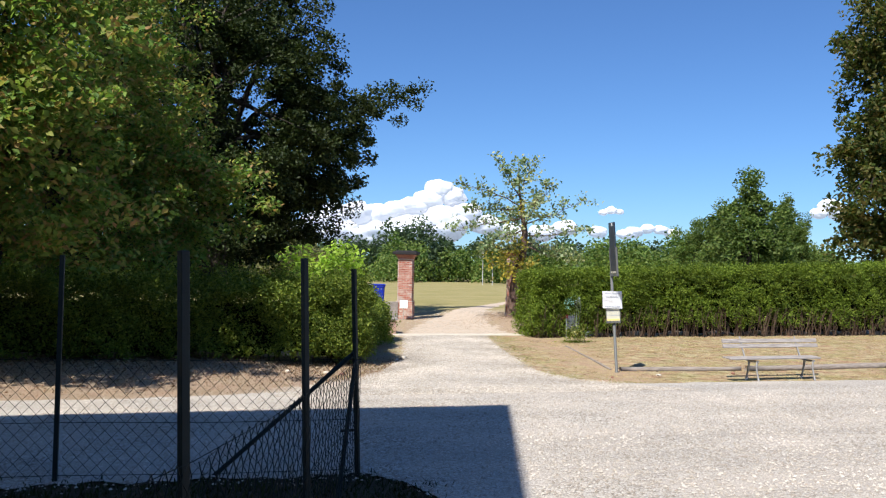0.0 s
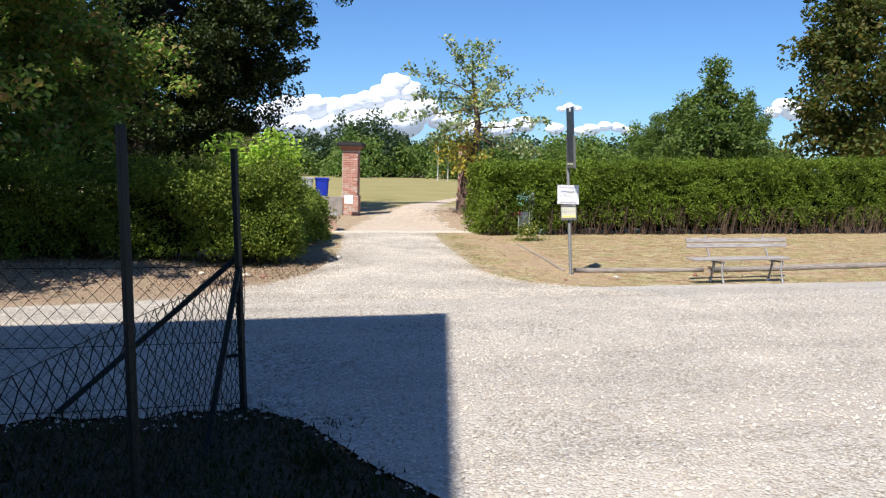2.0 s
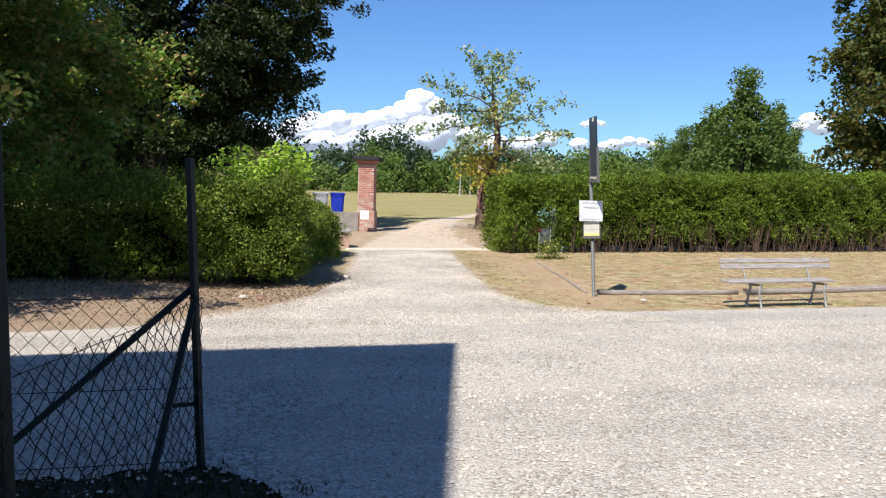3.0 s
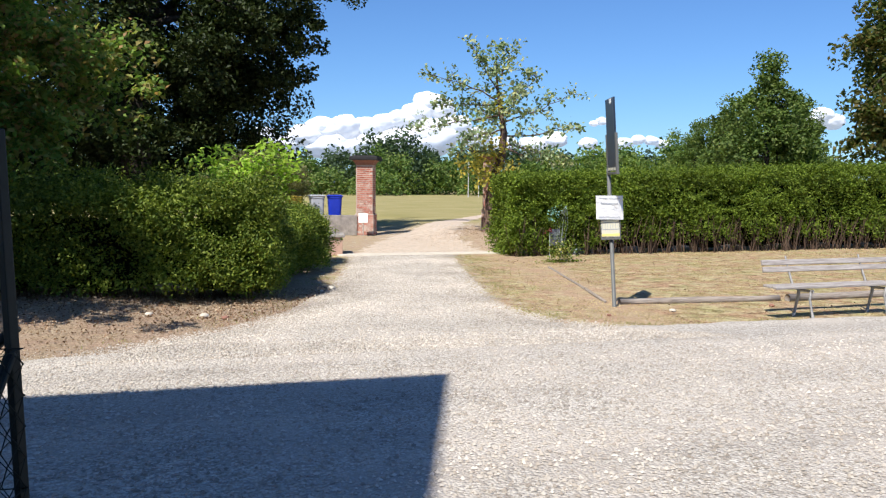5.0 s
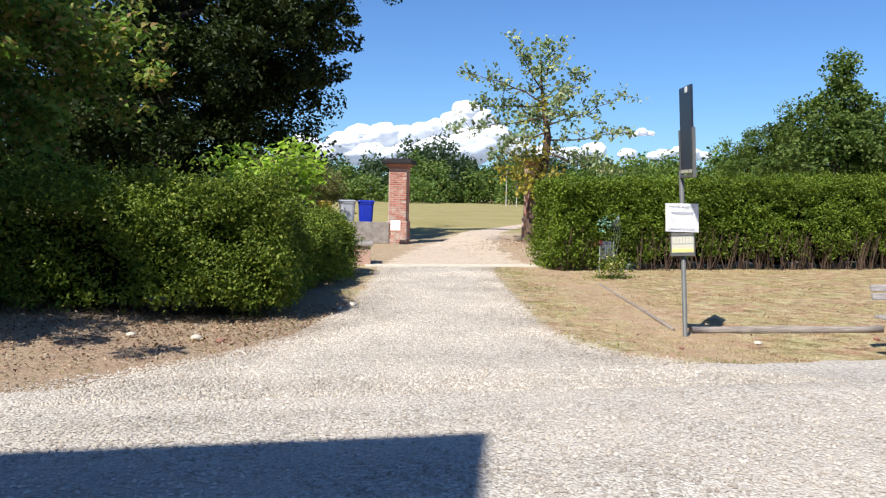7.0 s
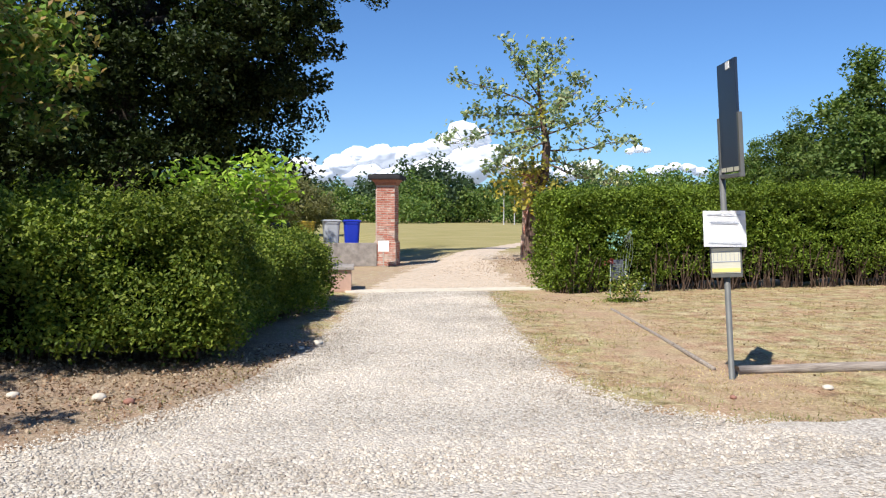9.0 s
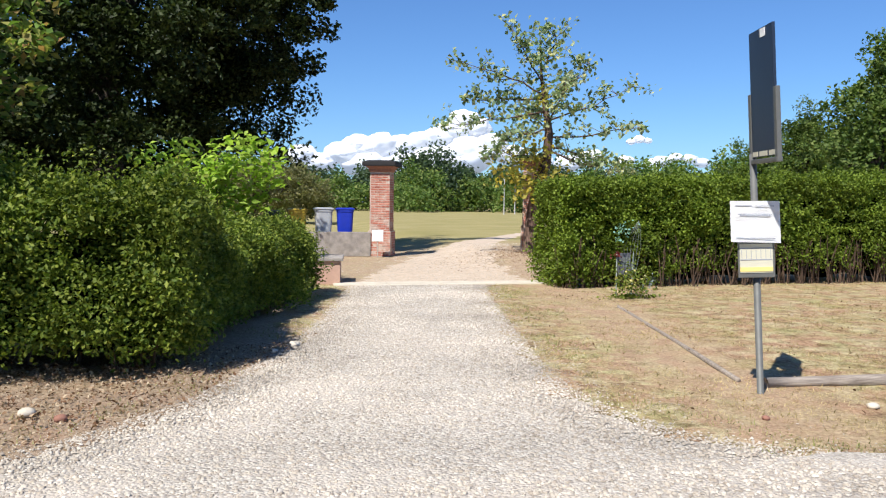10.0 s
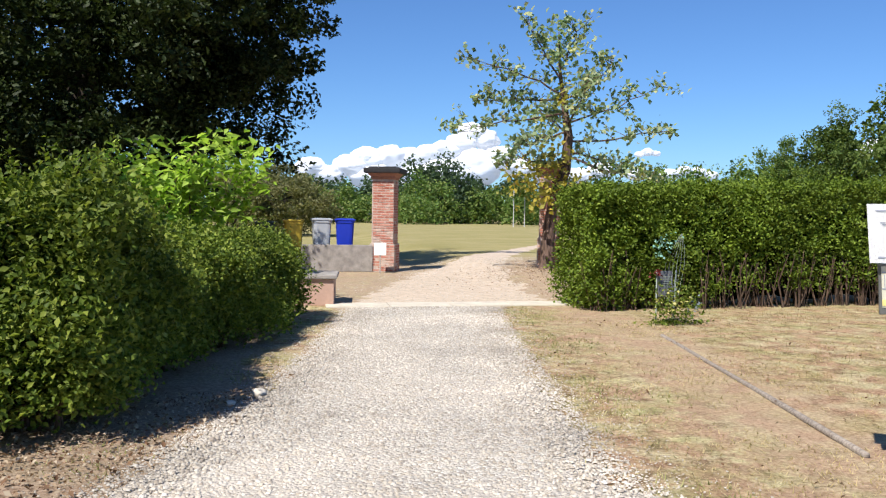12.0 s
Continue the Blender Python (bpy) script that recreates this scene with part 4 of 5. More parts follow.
def fence_run(parent, a, b, height, gauge=0.0027, cell=0.055):
    """Chain-link between two points on the ground: each zigzag wire runs up the mesh."""
    a, b = Vector(a), Vector(b)
    L = (b - a).length
    d = (b - a).normalized()
    nrm = Vector((-d.y, d.x, 0))
    pieces = []
    rows = int(height / (cell * 1.05))
    for i in range(int(L / cell)):
        pts = []
        for k in range(rows + 1):
            off = (cell * 0.5 if (k + i) % 2 else -cell * 0.5) * 0.98
            p = a + d * ((i + 0.5) * cell + off) + nrm * (0.004 if (k % 2) else -0.004)
            pts.append(p + Vector((0, 0, 0.03 + height * k / rows + 0.015 * math.sin(i * 0.3))))
        pieces.append(tube(pts, [gauge] * len(pts), 3, False))
    V, F = joined(pieces)
    part_np("wire_mesh", V, F, FENCE_GREEN, parent, "dark chain-link mesh", kind="stuff")
    for z in (0.06, height * 0.5, height + 0.03):
        V, F = tube([a + Vector((0, 0, z)), (a + b) / 2 + Vector((0, 0, z - 0.015)), b + Vector((0, 0, z))], [0.0025] * 3, 4)
        part_np("straining_wire", V, F, FENCE_GREEN, parent)


def build_fence():
    ob = thing("fence", Matrix(), "dark green chain-link fence with metal posts in shade", "fence")
    corner = Vector((1.345, 7.09, 0.0))

    def post(p, h, lean=(0, 0)):
        z = float(rise(p.x, p.y))
        pts = [(p.x, p.y, z - 0.2), (p.x + lean[0], p.y + lean[1], z + h)]
        part("post", box((0.038, 0.038, h + 0.2), Matrix.Translation(pts[0]) @ Vector((lean[0], lean[1], h)).to_track_quat("Z", "Y").to_matrix().to_4x4(), 0.005), FENCE_GREEN, ob)
    post(corner, 1.84, (-0.07, 0.06))
    line = [Vector(p) for p in ((0.76, 5.27, 0), (0.13, 3.28, 0), (-0.56, 1.22, 0), (-1.25, -0.83, 0))]
    for p in line:
        post(p, 1.90 if p.y > 4 else 1.86, (-0.06, 0.09))
    side = [corner + Vector((-d, 0.07 * d, 0)) for d in (2.52, 5.2, 7.9)]
    for p in side:
        post(p, 1.9)
    ends = [corner, *line]
    for p, q in zip(ends, ends[1:]):
        fence_run(ob, (p.x, p.y, float(rise(p.x, p.y))), (q.x, q.y, float(rise(q.x, q.y))), 1.0)
    ends = [corner, *side]
    for p, q in zip(ends, ends[1:]):
        fence_run(ob, (p.x, p.y, 0), (q.x, q.y, 0), 1.0)
    for foot, top in (((0.04, 7.27, -0.05), (1.31, 7.16, 1.10)), ((1.06, 6.26, -0.02), (1.30, 7.13, 1.02))):
        V, F = tube([foot, top], [0.021, 0.021], 6)
        part_np("brace", V, F, FENCE_GREEN, ob)
    V, F = tube([corner + Vector((-0.17, 0.0, 0.40)), corner + Vector((-0.02, 0.02, 0.40))], [0.014, 0.014], 6)
    part_np("latch_bar", V, F, FENCE_GREEN, ob)


def stone(x, y, r, mat, label):
    bm = bmesh.new()
    bmesh.ops.create_icosphere(bm, subdivisions=2, radius=r)
    for v in bm.verts:
        v.co *= 1 + 0.25 * noise.noise(v.co * (2.2 / r) + Vector((x, y, 0)))
        v.co.z *= 0.6
    bm.transform(Matrix.Translation((x, y, float(rise(x, y)) + r * 0.35)))
    tagged(part("stone", bm, mat, None, smooth=True), label, "stone", "loose stones")


def cloud_bank(label, puffs):
    """Heaped cumulus: lobes that carry smaller and smaller lobes on their upper sides."""
    bm = bmesh.new()
    bmesh.ops.create_icosphere(bm, subdivisions=4, radius=1.0)
    S = np.array([tuple(v.co) for v in bm.verts])
    F = np.array([[v.index for v in f.verts] for f in bm.faces])
    bm.free()
    lobes = []
    for x, y, z, r in puffs:
        lobes.append((x, y, z, r))
        for _ in range(6):
            a, e, q = rng.uniform(0, 2 * np.pi), rng.uniform(0.0, 1.3), r * rng.uniform(0.40, 0.62)
            d = np.array([math.cos(a) * math.cos(e), -abs(math.sin(a)) * math.cos(e), math.sin(e) * 0.85])
            lobes.append((x + d[0] * r * 0.62, y + d[1] * r * 0.5, z + d[2] * r * 0.55, q))
    pieces = []
    for x, y, z, r in lobes:
        off = Vector((x, y, z)) * 0.013
        k = np.array([1 + 0.20 * noise.fractal(Vector(v) * 1.3 + off, 1.0, 2.0, 4) for v in S])
        pieces.append((S * k[:, None] * r * np.array([1.4, 1, 0.80]) + np.array([x, y, z]), F))
    V, F = joined(pieces)
    tagged(part_np("cloud", V, F, CLOUD, None, smooth=True), label, "cloud", kind="structure")


# ---- large structure ----
build_ground()
build_road()
build_track()

# tall house behind the walker, whose shade lies over the fence and the road
def build_house():
    ob = thing("house", Matrix(), "tall plastered house beside the gravel yard", "house")
    k = 9.8 / math.tan(radians(SUN_ELEV))
    off = Vector((-to_sun.x, -to_sun.y, 0)).normalized() * k
    c = Vector((3.92, 10.46, 0)) - off          # corner of the eaves
    d = Vector((-0.292, -0.956, 0))
    pts = [c, c + d * 16, c + d * 16 + Vector((-14, 0, 0)), c + Vector((-14, 0, 0))]

    def prism(poly, z0, z1):
        bm = bmesh.new()
        lo = [bm.verts.new((p.x, p.y, z0)) for p in poly]
        hi = [bm.verts.new((p.x, p.y, z1)) for p in poly]
        bm.faces.new(lo[::-1])
        bm.faces.new(hi)
        for i in range(len(poly)):
            j = (i + 1) % len(poly)
            bm.faces.new((lo[i], lo[j], hi[j], hi[i]))
        return bm
    mid = sum(pts, Vector()) / 4
    part("wall", prism([mid + (p - mid) * 0.955 for p in pts], -0.2, 9.65), HOUSE, ob)
    part("roof", prism(pts, 9.66, 9.8), ROOF, ob)


build_house()

# concrete threshold across the drive
bm = bmesh.new()
for i in range(4):
    add_box(bm, (0.975, 0.50, 0.10), pose(4.95 + i * 0.99, 22.42 + 0.02 * i, -0.075, 0.3 * (i % 2), 0, 0.6 * (i - 1.5)), 0.012)
tagged(part("kerb", bm, KERB, None), "pale concrete kerb slabs across the drive", "kerb", kind="structure")

# hills
def build_hills():
    x = np.linspace(-3500, 4500, 160)
    t = np.linspace(0, 1, 9)[:, None]
    crest = 62 + 55 * np.clip(wavy(x * 0.0016, x * 0.0007, 2), -0.5, 1) + 10 * wavy(x * 0.011, x * 0.004, 1)
    gx = np.repeat(x[None], 9, 0)
    gy = 3000 + 900 * t + 40 * wavy(gx * 0.004, t * 3, 1)
    gz = -5 + (crest[None] + 8 * wavy(gx * 0.02, t * 8, 3)) * np.sin(t * math.pi / 2)
    V = np.stack([gx, gy, gz], -1).reshape(-1, 3)
    r, c = np.meshgrid(np.arange(8), np.arange(len(x) - 1), indexing="ij")
    a = (r * len(x) + c).ravel()
    F = np.stack([a, a + 1, a + 1 + len(x), a + len(x)], 1)
    tagged(part_np("backdrop", V, F, HILL, None, smooth=True), "line of far hills, blue haze in their colour", "hills", kind="structure")


build_hills()
cloud_bank("bright white heaped cumulus cloud low over the hills",
           [(160, 4054, 230, 60), (251, 4054, 194, 63), (363, 4054, 245, 68), (454, 4054, 285, 68), (557, 4054, 295, 68), (664, 4054, 300, 57), (752, 4054, 320, 57),
            (850, 4054, 335, 63), (929, 4054, 375, 63), (988, 4054, 435, 60), (1059, 4054, 400, 57), (1128, 4054, 320, 68), (1252, 4054, 255, 63), (478, 4054, 190, 86),
            (651, 4054, 195, 86), (828, 4054, 212, 97), (1007, 4054, 250, 109), (1400, 4054, 220, 60)])
cloud_bank("small white cloud low over the trees",
           [(1570, 4054, 225, 57), (1698, 4054, 255, 51), (1806, 3804, 328, 18), (1852, 3804, 342, 24), (1900, 3804, 336, 17), (1779, 3804, 225, 38), (1983, 3804, 232, 36),
            (2062, 3804, 250, 30), (2143, 3804, 248, 30), (2208, 3804, 230, 32), (1936, 3804, 220, 33)])
cloud_bank("white cloud seen between two trees", [(2855, 3404, 370, 48), (2922, 3404, 340, 50), (2793, 3404, 335, 34)])

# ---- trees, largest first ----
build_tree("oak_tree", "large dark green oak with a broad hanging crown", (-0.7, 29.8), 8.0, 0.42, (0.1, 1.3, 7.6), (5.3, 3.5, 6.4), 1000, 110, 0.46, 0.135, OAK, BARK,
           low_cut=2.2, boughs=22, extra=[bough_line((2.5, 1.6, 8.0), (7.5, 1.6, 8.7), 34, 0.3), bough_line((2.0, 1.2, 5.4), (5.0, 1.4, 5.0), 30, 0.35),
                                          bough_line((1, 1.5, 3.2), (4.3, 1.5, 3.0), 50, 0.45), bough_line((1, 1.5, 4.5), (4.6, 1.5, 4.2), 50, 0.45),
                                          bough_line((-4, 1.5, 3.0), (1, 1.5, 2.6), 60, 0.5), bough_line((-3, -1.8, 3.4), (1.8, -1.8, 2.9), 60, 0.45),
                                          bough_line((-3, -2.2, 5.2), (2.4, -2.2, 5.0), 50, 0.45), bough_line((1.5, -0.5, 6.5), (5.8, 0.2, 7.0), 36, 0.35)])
build_tree("maple_tree", "broad maple with drying leaves hanging over the hedge", (-4.6, 17.6), 5.0, 0.22, (-1.05, -3.2, 6.4), (4.45, 4.0, 4.5), 640, 105, 0.40, 0.125, MAPLE, BARK,
           low_cut=3.0, boughs=16, up=0.5, extra=[bough_line((-3.5, -6.4, 4.3), (2.4, -6.1, 4.0), 64, 0.4), bough_line((-3.5, -4.2, 2.6), (3.0, -4.0, 2.3), 60, 0.35), bough_line((-3.5, -5.0, 3.4), (2.8, -4.8, 3.2), 60, 0.4), bough_line((-1.5, -5.6, 4.0), (2.6, -4.9, 3.7), 46, 0.5), bough_line((-3.0, -5.4, 4.6), (2.0, -5.2, 5.2), 60, 0.6)])
build_tree("maple_tree", "dense maple with browning leaf tips behind the hedge", (-4.0, 20.2), 5.0, 0.24, (-0.3, 0, 6.2), (3.6, 3.6, 4.9), 520, 100, 0.40, 0.125, MAPLE, BARK,
           low_cut=1.8, boughs=16, up=0.5, extra=[bough_line((1.5, -1.5, 4.4), (4.6, -1.8, 3.4), 34, 0.32), bough_line((1.5, -1.2, 3.4), (4.4, -1.6, 2.7), 26, 0.28),
                                          bough_line((-6, -2.2, 2.2), (3.6, -2.2, 2.0), 90, 0.4), bough_line((-6, -2.0, 3.2), (3.2, -2.0, 3.0), 90, 0.45)])
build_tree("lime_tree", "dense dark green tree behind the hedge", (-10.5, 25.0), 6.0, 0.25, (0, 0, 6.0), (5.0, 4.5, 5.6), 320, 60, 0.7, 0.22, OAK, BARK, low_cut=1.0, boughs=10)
build_tree("chestnut_tree", "tall browning chestnut rising above the hedge", (39.0, 37.0), 13.0, 0.45, (0, 0, 9.5), (6.0, 6.0, 11.0), 560, 110, 0.95, 0.30, CHESTNUT, BARK, low_cut=1.5, boughs=18)
for at, h, r, mat, lab in (((17.8, 24.9), 5.5, 1.6, ASH, "conical dark green tree just behind the clipped hedge"),
                           ((24.4, 36.6), 5.5, 1.4, ASH, "upright green tree standing behind the clipped hedge"),
                           ((31.5, 40.8), 6.6, 1.35, ASH, "slender dark green tree behind the clipped hedge"),
                           ((28.2, 45.2), 5.4, 1.7, WOODS, "lighter green young tree behind the clipped hedge")):
    build_tree("ash_tree", lab, at, h * 0.7, 0.11, (0, 0, h * 0.47), (r, r, h * 0.42), 210, 70, 0.33, 0.115, mat, BARK, low_cut=0.4, boughs=12, group="trees behind the hedge",
               extra=[bough_line((0, 0, h * 0.7), (0.1, 0, h * 0.97), 26, 0.16), bough_line((r * 0.4, 0, h * 0.55), (r * 1.1, 0, h * 0.8), 14, 0.15)])


def build_thin_tree():
    """Upright leader with spreading bare limbs and scattered leaves; yellow sprays low down."""
    ob = thing("thin_tree", Matrix.Translation((10.0, 28.1, float(rise(10.0, 28.1)))) @ Matrix.Diagonal((1.06, 1.06, 1.12, 1)), "small sparse tree with thin yellowing leaves", "tree")
    trunk = [(0, 0, -0.1), (0.0, 0, 0.15), (0.05, 0, 0.9), (0.16, 0, 1.5), (0.40, 0, 2.1), (0.46, 0, 2.8), (0.36, 0.05, 3.5), (0.24, 0.05, 4.2), (0.18, 0, 5.0)]
    pieces = [tube(trunk, [0.22, 0.155, 0.135, 0.13, 0.125, 0.105, 0.07, 0.035, 0.010], 10)]
    limbs = [((0.38, 0.02, 3.3), (-1.1, -0.3, 2.95), (-2.1, -0.3, 2.85)), ((0.30, 0.05, 3.7), (-0.6, 0.1, 4.1), (-1.55, 0.2, 4.35)), ((0.32, 0.05, 3.6), (-0.5, 0.5, 3.6), (-1.6, 0.6, 3.6)),
             ((0.26, 0.05, 4.0), (-0.15, 0.1, 4.6), (-0.5, 0, 5.05)), ((0.24, 0.05, 4.2), (0.5, 0, 4.7), (0.6, 0, 5.15)), ((0.33, 0.05, 3.6), (1.1, -0.1, 3.9), (1.45, -0.1, 4.45)),
             ((0.42, 0, 3.1), (1.5, 0.1, 3.45), (2.6, 0.1, 3.9)), ((0.46, 0, 2.7), (1.6, -0.3, 2.75), (2.8, -0.3, 3.05)), ((0.46, 0, 2.5), (1.5, 0.3, 2.35), (2.6, 0.3, 1.95)),
             ((0.44, 0, 2.4), (1.2, -0.6, 2.0), (2.0, -0.8, 1.9)), ((0.40, 0, 2.2), (-0.4, -0.4, 2.35), (-1.2, -0.5, 2.2)), ((0.42, 0.1, 2.9), (0.3, 1.0, 3.4), (0.4, 1.9, 3.6)),
             ((0.40, 0, 3.0), (0.4, -0.9, 3.4), (0.2, -1.7, 3.7)), ((0.42, 0, 2.9), (-0.3, -0.6, 2.7), (-0.9, -0.9, 2.5))]
    green = []
    for a, b, c in limbs:
        pts = []
        for k in range(8):
            t = k / 7
            p = Vector(a) * (1 - t) ** 2 + Vector(b) * 2 * t * (1 - t) + Vector(c) * t * t
            pts.append(p + Vector(rng.normal(size=3) * 0.035 * (0.2 + t)))
        pieces.append(tube(pts, [0.026 - 0.021 * k / 7 for k in range(8)], 5, False))
        for k in range(2, 8):
            for _ in range(3):
                e = pts[k] + Vector((rng.normal() * 0.26, rng.normal() * 0.26, abs(rng.normal()) * 0.22 - 0.05))
                pieces.append(tube([pts[k], (pts[k] + e) / 2 + Vector(rng.normal(size=3) * 0.03), e], [0.010, 0.007, 0.004], 3, False))
                f = rng.uniform(0.3, 1.25, (13, 1))
                green.append(np.array(pts[k]) * (1 - f) + np.array(e) * f + rng.normal(size=(13, 3)) * 0.08)
    lead = rng.uniform(0, 1, (170, 1))
    green.append(np.array((0.36, 0.05, 3.3)) * (1 - lead) + np.array((0.2, 0, 5.3)) * lead + rng.normal(size=(170, 3)) * np.array([0.16, 0.16, 0.08]))
    yellow = []
    for a, c in (((0.2, -0.1, 1.6), (-1.0, -0.5, 1.75)), ((0.25, -0.1, 1.7), (-0.7, -0.3, 2.1)), ((0.2, -0.1, 1.5), (-0.5, -0.6, 1.35)), ((0.3, 0, 1.8), (0.5, -0.5, 1.6)), ((0.35, 0, 2.0), (-0.1, -0.5, 2.4))):
        pts = [Vector(a).lerp(Vector(c), k / 4) + Vector((0, 0, 0.12 * math.sin(k * 0.78))) for k in range(5)]
        pieces.append(tube(pts, [0.018, 0.015, 0.011, 0.008, 0.005], 4, False))
        for p in pts[1:]:
            yellow.append(np.array(p) + rng.normal(size=(26, 3)) * np.array([0.20, 0.18, 0.13]))
    f = rng.uniform(0, 1, (60, 1))
    yellow.append(np.array((0.1, -0.2, 3.3)) * (1 - f) + np.array((0.5, -0.2, 4.0)) * f + rng.normal(size=(60, 3)) * 0.16)
    part_np("trunk", *joined(pieces), BARK_RED, ob, smooth=True)
    for nm, C, mat, lab in (("crown", np.concatenate(green), THIN, "sparse pale green leaves"), ("low_sprays", np.concatenate(yellow), YELLOW, "yellowing leaves low on the tree")):
        V, F = leaf_arrays(C, np.full(len(C), 0.12), 0.3, 0.75, 0.6)
        part_np(nm, V, F, mat, ob, lab, kind="stuff")


build_thin_tree()


def build_sapling():
    ob = thing("young_tree", Matrix.Translation((2.45, 22.2, 0)) @ Matrix.Diagonal((1.1, 1.05, 0.86, 1)), "bright lime green young tree with large leaves", "tree")
    pieces, Cs = [], []
    for i in range(13):
        a, l = i * 2.4, rng.uniform(0.25, 1.0)
        tip = Vector((math.cos(a) * l * 1.15, math.sin(a) * l, rng.uniform(1.8, 3.0)))
        lp, lr = limb((rng.normal() * 0.05, rng.normal() * 0.05, 0), tip, 0.022, 0.006, 0.06, 5)
        pieces.append(tube(lp, lr, 5, False))
        for k in range(2, len(lp)):
            Cs.append(np.array(lp[k]) + rng.normal(size=(30, 3)) * np.array([0.14, 0.14, 0.11]))
    V, F = joined(pieces)
    part_np("trunk", V, F, TWIG, ob, smooth=True)
    C = np.concatenate(Cs)
    V, F = leaf_arrays(C, np.full(len(C), 0.18), 0.5, 0.48, 0.9)
    part_np("crown", V, F, LIME, ob, kind="stuff")


build_sapling()

build_tree("field_tree", "olive-brown rounded tree standing in the meadow", (3.6, 62.0), 2.2, 0.16, (0, 0, 2.0), (4.2, 3.4, 2.5), 220, 100, 0.5, 0.18, FADED, BARK, low_cut=0.0, boughs=10)
for bx, by in ((32.0, 104.0), (33.6, 104.6)):
    build_tree("birch_tree", "slender pale-trunked birch at the meadow's edge", (bx, by), 4.6, 0.06, (0, 0, 4.2), (1.1, 1.1, 1.2), 10, 30, 0.4, 0.22, ASH, PALE_BARK, boughs=5, group="birches")

# far woods round the meadow
spots = [(x + rng.normal() * 1.5, 118 + 12 * math.sin(x * 0.05) + rng.normal() * 4, rng.uniform(3.6, 7.6), rng.uniform(2.2, 4.4)) for x in np.arange(-30, 95, 2.3)]
woods("woods", "green line of trees and scrub beyond the meadow", spots, 1700, 0.42, WOODS)
spots = [(x + rng.normal() * 2, 140 + rng.normal() * 5, rng.uniform(6.8, 9.6), rng.uniform(3.0, 5.5)) for x in np.arange(-50, 120, 3.4)]
spots += [(28, 132, 11.0, 5.0), (31, 133, 10.0, 5.0), (24.5, 132, 10.0, 4.5)]
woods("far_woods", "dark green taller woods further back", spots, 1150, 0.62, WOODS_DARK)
spots = [(31 + i * 1.7 + rng.normal(), 64 - i * 0.9 + rng.normal() * 3, rng.uniform(4.4, 6.0), rng.uniform(1.8, 3.4)) for i in range(26)]
woods("scrub", "rough green scrub and young trees behind the hedge", spots, 1800, 0.30, WOODS)
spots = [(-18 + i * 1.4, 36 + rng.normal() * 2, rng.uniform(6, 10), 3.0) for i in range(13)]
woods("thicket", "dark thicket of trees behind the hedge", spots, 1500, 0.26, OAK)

ob = thing("distant_building", pose(272, 1080, 0, 0, 0, -12), "tiny pale building far away above the woods", "building")
part("wall", box((14, 12, 40)), PALE_WALL, ob)
part("roof", box((15.5, 13.5, 2.5), pose(0, 0, 40), 0.6), HOUSE, ob)

# ---- hedges ----
build_hedge(pose(8.45, 21.5, 0.0, 0, 0, 4), 24.0, 1.3, 1.80, 2.75, 0.34, 230000, 0.056, HEDGE_R,
            "long clipped green hedge with bare stems at its foot", "hedges", core_low=0.12, shoot=(260, 0.16))
build_hedge(pose(-13.0, 15.15, 0.05), 15.72, 1.5, 1.50, 1.42, 0.16, 165000, 0.050, HEDGE_L,
            "overgrown green hedge with upright shoots, partly shaded", "hedges", shoot=(420, 0.5), bulge=0.22, loose=0.17)
build_hedge(pose(2.5, 15.35, 0.0, 0, 0, 75.5), 6.0, 1.0, 1.10, 1.03, 0.14, 100000, 0.045, HEDGE_L,
            "clipped green hedge running along the drive", "hedges", shoot=(60, 0.14), bulge=0.19, loose=0.10)

# ---- gateway ----
pillar = brick_pillar()
pillar.matrix_world = pose(6.38, 30.05, 0, 0, 0, -20)
copy_thing(pillar, pose(10.45, 29.15, float(rise(10.45, 29.15)), 0, 0, -20))

ob = thing("plate_on_stake", pose(6.18, 29.35, 0, 0, 0, -14), "small white plate on a short wooden stake", "sign")
V, F = tube([(0, 0, -0.1), (0, 0, 0.55)], [0.02, 0.018], 6)
part_np("stake", V, F, LOG_WOOD, ob)
part("plate", box((0.30, 0.015, 0.30), pose(0, -0.025, 0.44), 0.006), PAPER, ob, "blank white plate")

bm = box((1.75, 0.22, 0.66), pose(5.18, 29.95, 0, 0, 0, -3), 0.012)
tagged(part("low_wall", bm, CONCRETE, None), "low grey concrete wall beside the gate pillar", "wall", kind="structure")
tagged(part("bin_platform", box((4.6, 1.2, 0.34), pose(3.75, 30.8, 0), 0.01), CONCRETE, None), "concrete platform under the waste bins", "platform", kind="structure")
wheelie_bin(pose(5.42, 30.62, 0.34, 0, 0, -4), BLUE_BIN, "blue plastic wheelie bin behind a low wall")
wheelie_bin(pose(4.82, 30.6, 0.34, 0, 0, 3), GREY_BIN, "pale grey plastic wheelie bin behind a low wall")
wheelie_bin(pose(4.12, 30.8, 0.30, 0, 0, 2), YELLOW_BIN, "yellow plastic wheelie bin half hidden by a hedge")
wheelie_bin(pose(3.42, 30.9, 0.24, 0, 0, 0), DARK_BIN, "dark plastic wheelie bin mostly hidden by a hedge")

ob = thing("end_wall", pose(4.33, 22.95, 0, 0, 0, -6), "low plastered wall end with a stone coping", "wall")
part("wall_body", box((0.62, 0.9, 0.42), None, 0.01), PLASTER, ob)
part("coping", box((0.72, 1.0, 0.06), pose(0, 0, 0.42), 0.012), CONCRETE, ob, "grey stone coping")

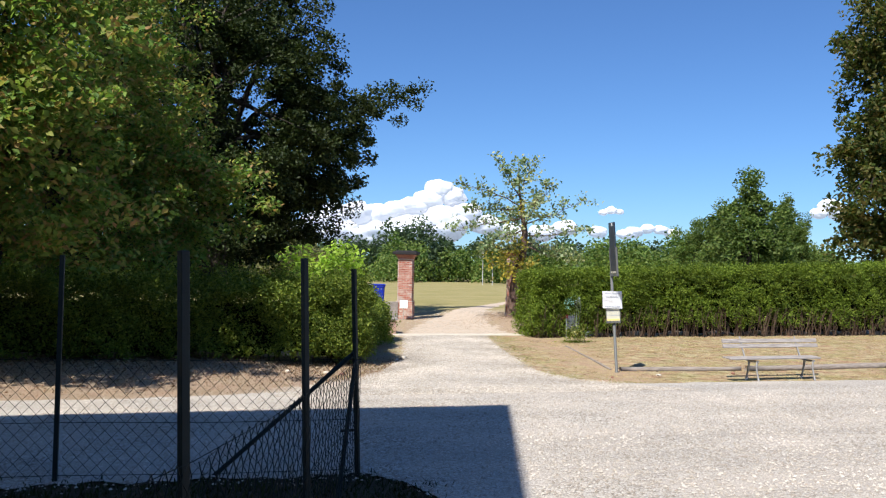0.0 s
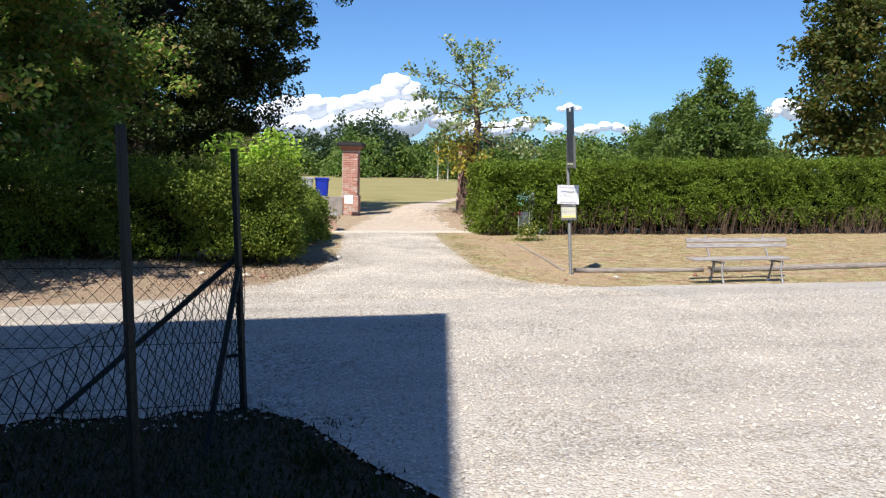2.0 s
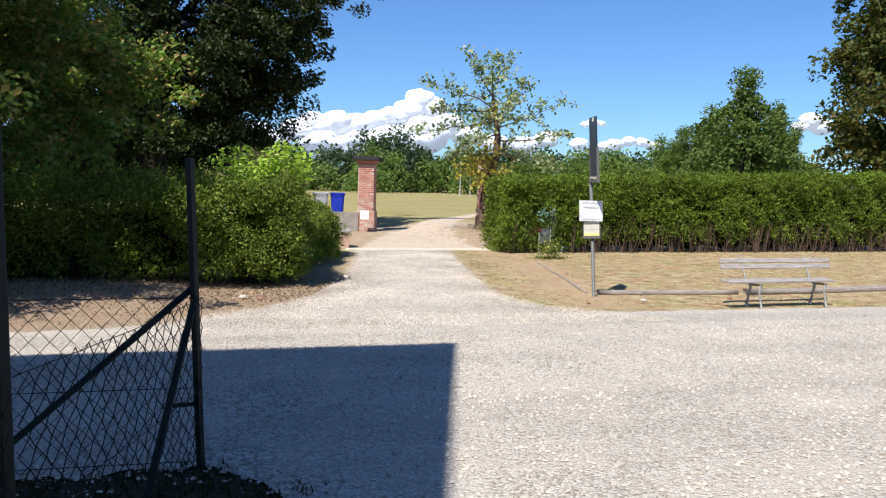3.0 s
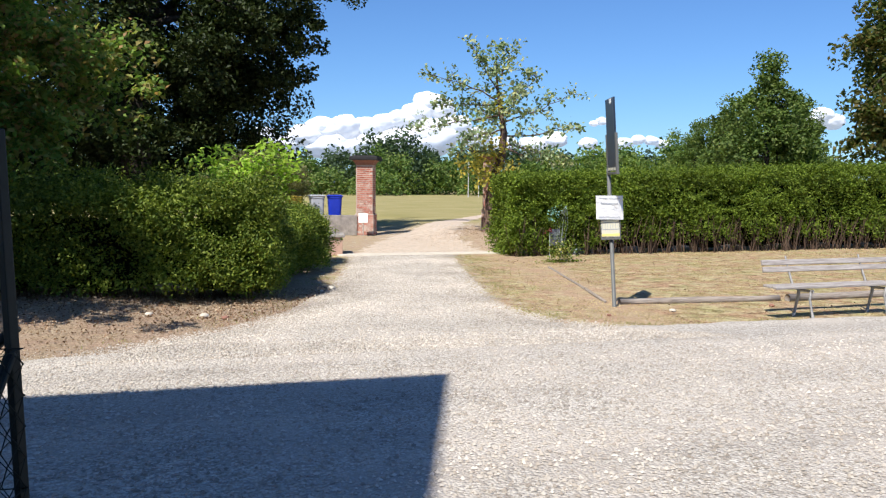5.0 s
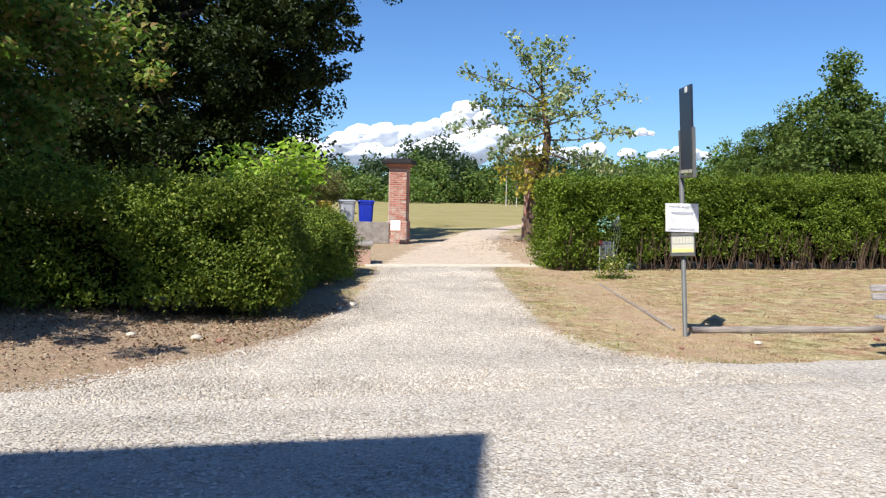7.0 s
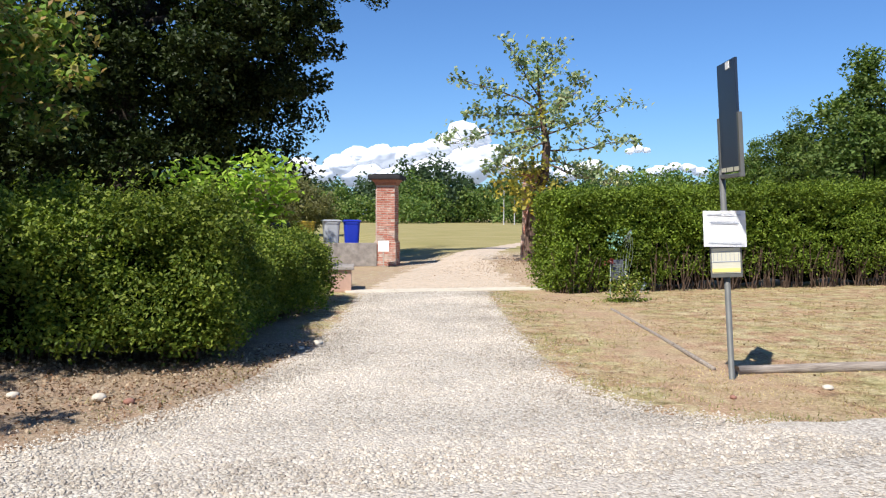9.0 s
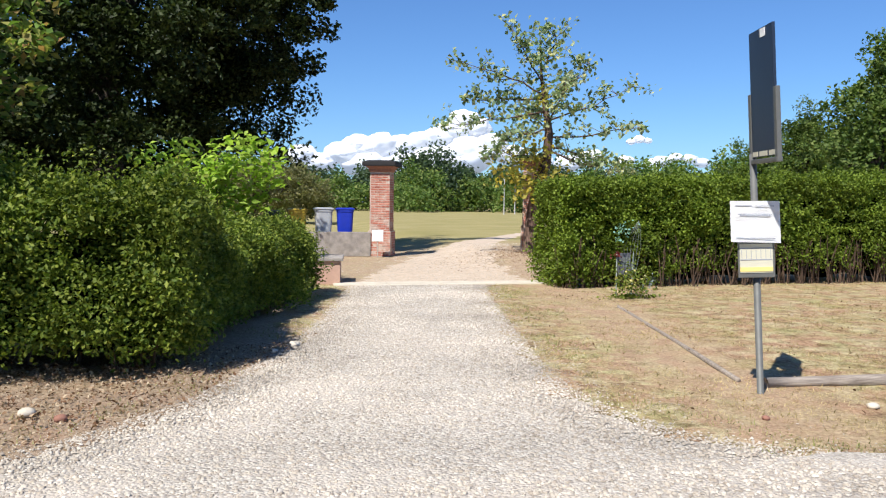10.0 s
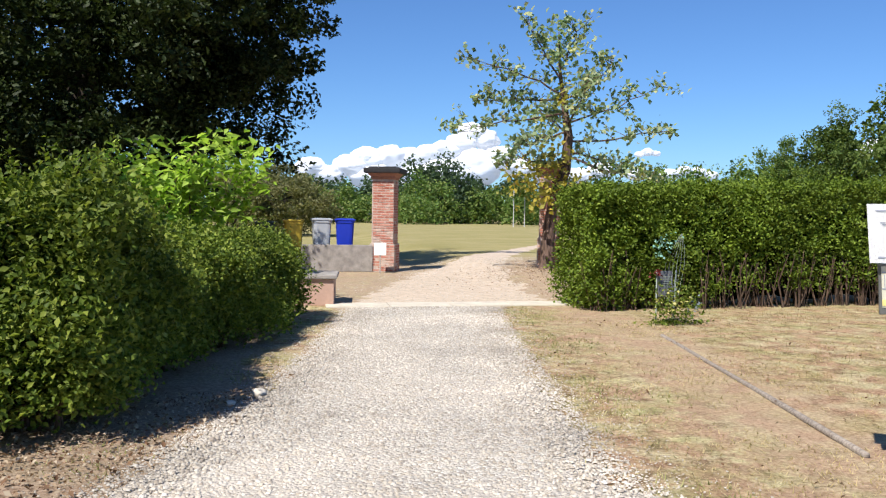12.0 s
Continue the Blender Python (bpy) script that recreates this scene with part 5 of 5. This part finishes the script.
# ---- lawn beside the road ----
bus_stop_sign(pose(7.18, 13.8, 0, 0, -4.0, 0) @ pose(0, 0, 0, -0.6))
park_bench(pose(9.84, 12.59, 0, 0, 0, 3.5))
log_edge((7.36, 13.98, 0), (9.9, 13.92, 0), 0.052, "long weathered log edging the lawn")
log_edge((10.0, 13.86, 0), (16.0, 14.3, 0), 0.066, "long weathered log edging the lawn")
log_edge((8.36, 19.0, -0.02), (7.25, 14.2, -0.006), 0.025, "thin weathered timber edging set in the lawn")
for x, y, r, mat, lab in ((7.75, 13.25, 0.045, KERB, "pale loose stone on the lawn"), (6.75, 13.1, 0.03, TERRA, "reddish broken brick bit"),
                          (1.75, 14.0, 0.06, KERB, "pale loose stone in leaf litter"), (2.0, 13.85, 0.045, TERRA, "reddish broken brick bit"),
                          (3.6, 16.4, 0.06, KERB, "pale loose stone beside the drive"), (3.4, 16.1, 0.04, KERB, "pale loose stone beside the drive"),
                          (1.1, 14.1, 0.05, KERB, "pale loose stone in leaf litter"), (9.4, 13.4, 0.04, TERRA, "reddish broken brick bit")):
    stone(x, y, r, mat, lab)


def build_memorial():
    ob = thing("memorial", pose(8.98, 20.15, 0, 0, 0, 10) @ Matrix.Diagonal((0.85, 0.85, 0.85, 1)), "small memorial with grey plaque, wire frame and flowers", "memorial")
    p = part("plaque", box((0.30, 0.03, 0.42), pose(0, 0, 0.42, -8), 0.01), PLAQUE, ob, "dark grey inscribed plaque")
    for i in range(8):
        part("inscription_line", box((0.18 - 0.03 * (i % 3), 0.003, 0.014), pose(0, -0.018 + 0.0055 * i, 0.74 - 0.038 * i, -8), 0), FILM, p)
    for s in (-1, 1):
        V, F = tube([(s * 0.17, 0.02, 0), (s * 0.19, 0.0, 0.85)], [0.012, 0.012], 6)
        part_np("frame_rod", V, F, FILM, ob)
    for k in range(6):
        s = (k - 2.5) * 0.05
        V, F = tube([(0.10 + s, 0, 0.35), (0.14 + s * 1.5, -0.03, 0.95), (0.24 + s * 0.8, 0, 1.25), (0.30 + s * 0.3, 0.04, 1.40), (0.33, 0.05, 1.45)], [0.0035] * 5, 4)
        part_np("wire_hoop", V, F, FILM, ob)
    for nm, mat, c, sp, n, lab in (("red_flowers", RED_PETAL, (-0.22, -0.05, 0.82), 0.04, 24, "dark red flowers"),
                                   ("yellow_flowers", GOLD_PETAL, (0.0, -0.25, 0.30), 0.13, 130, "yellow flowers"),
                                   ("blue_flowers", BLUE_PETAL, (0.40, -0.25, 0.25), 0.07, 26, "pale blue flowers"),
                                   ("cloth_flower", TEAL_PETAL, (-0.12, -0.05, 1.25), 0.10, 70, "faded teal cloth flowers"),
                                   ("greenery", HEDGE_L, (0.0, -0.22, 0.22), 0.22, 800, "leafy green sprigs")):
        C = np.array(c) + rng.normal(size=(n, 3)) * np.array([sp * 1.2, sp * 0.6, sp])
        C[:, 2] = np.maximum(C[:, 2], 0.03)
        V, F = leaf_arrays(C, np.full(n, 0.05), 0.3, 0.8)
        part_np(nm, V, F, mat, ob, lab, kind="stuff")


build_memorial()
build_fence()

# ---- loose small cover ----
build_pebbles()
build_grass()
build_litter()
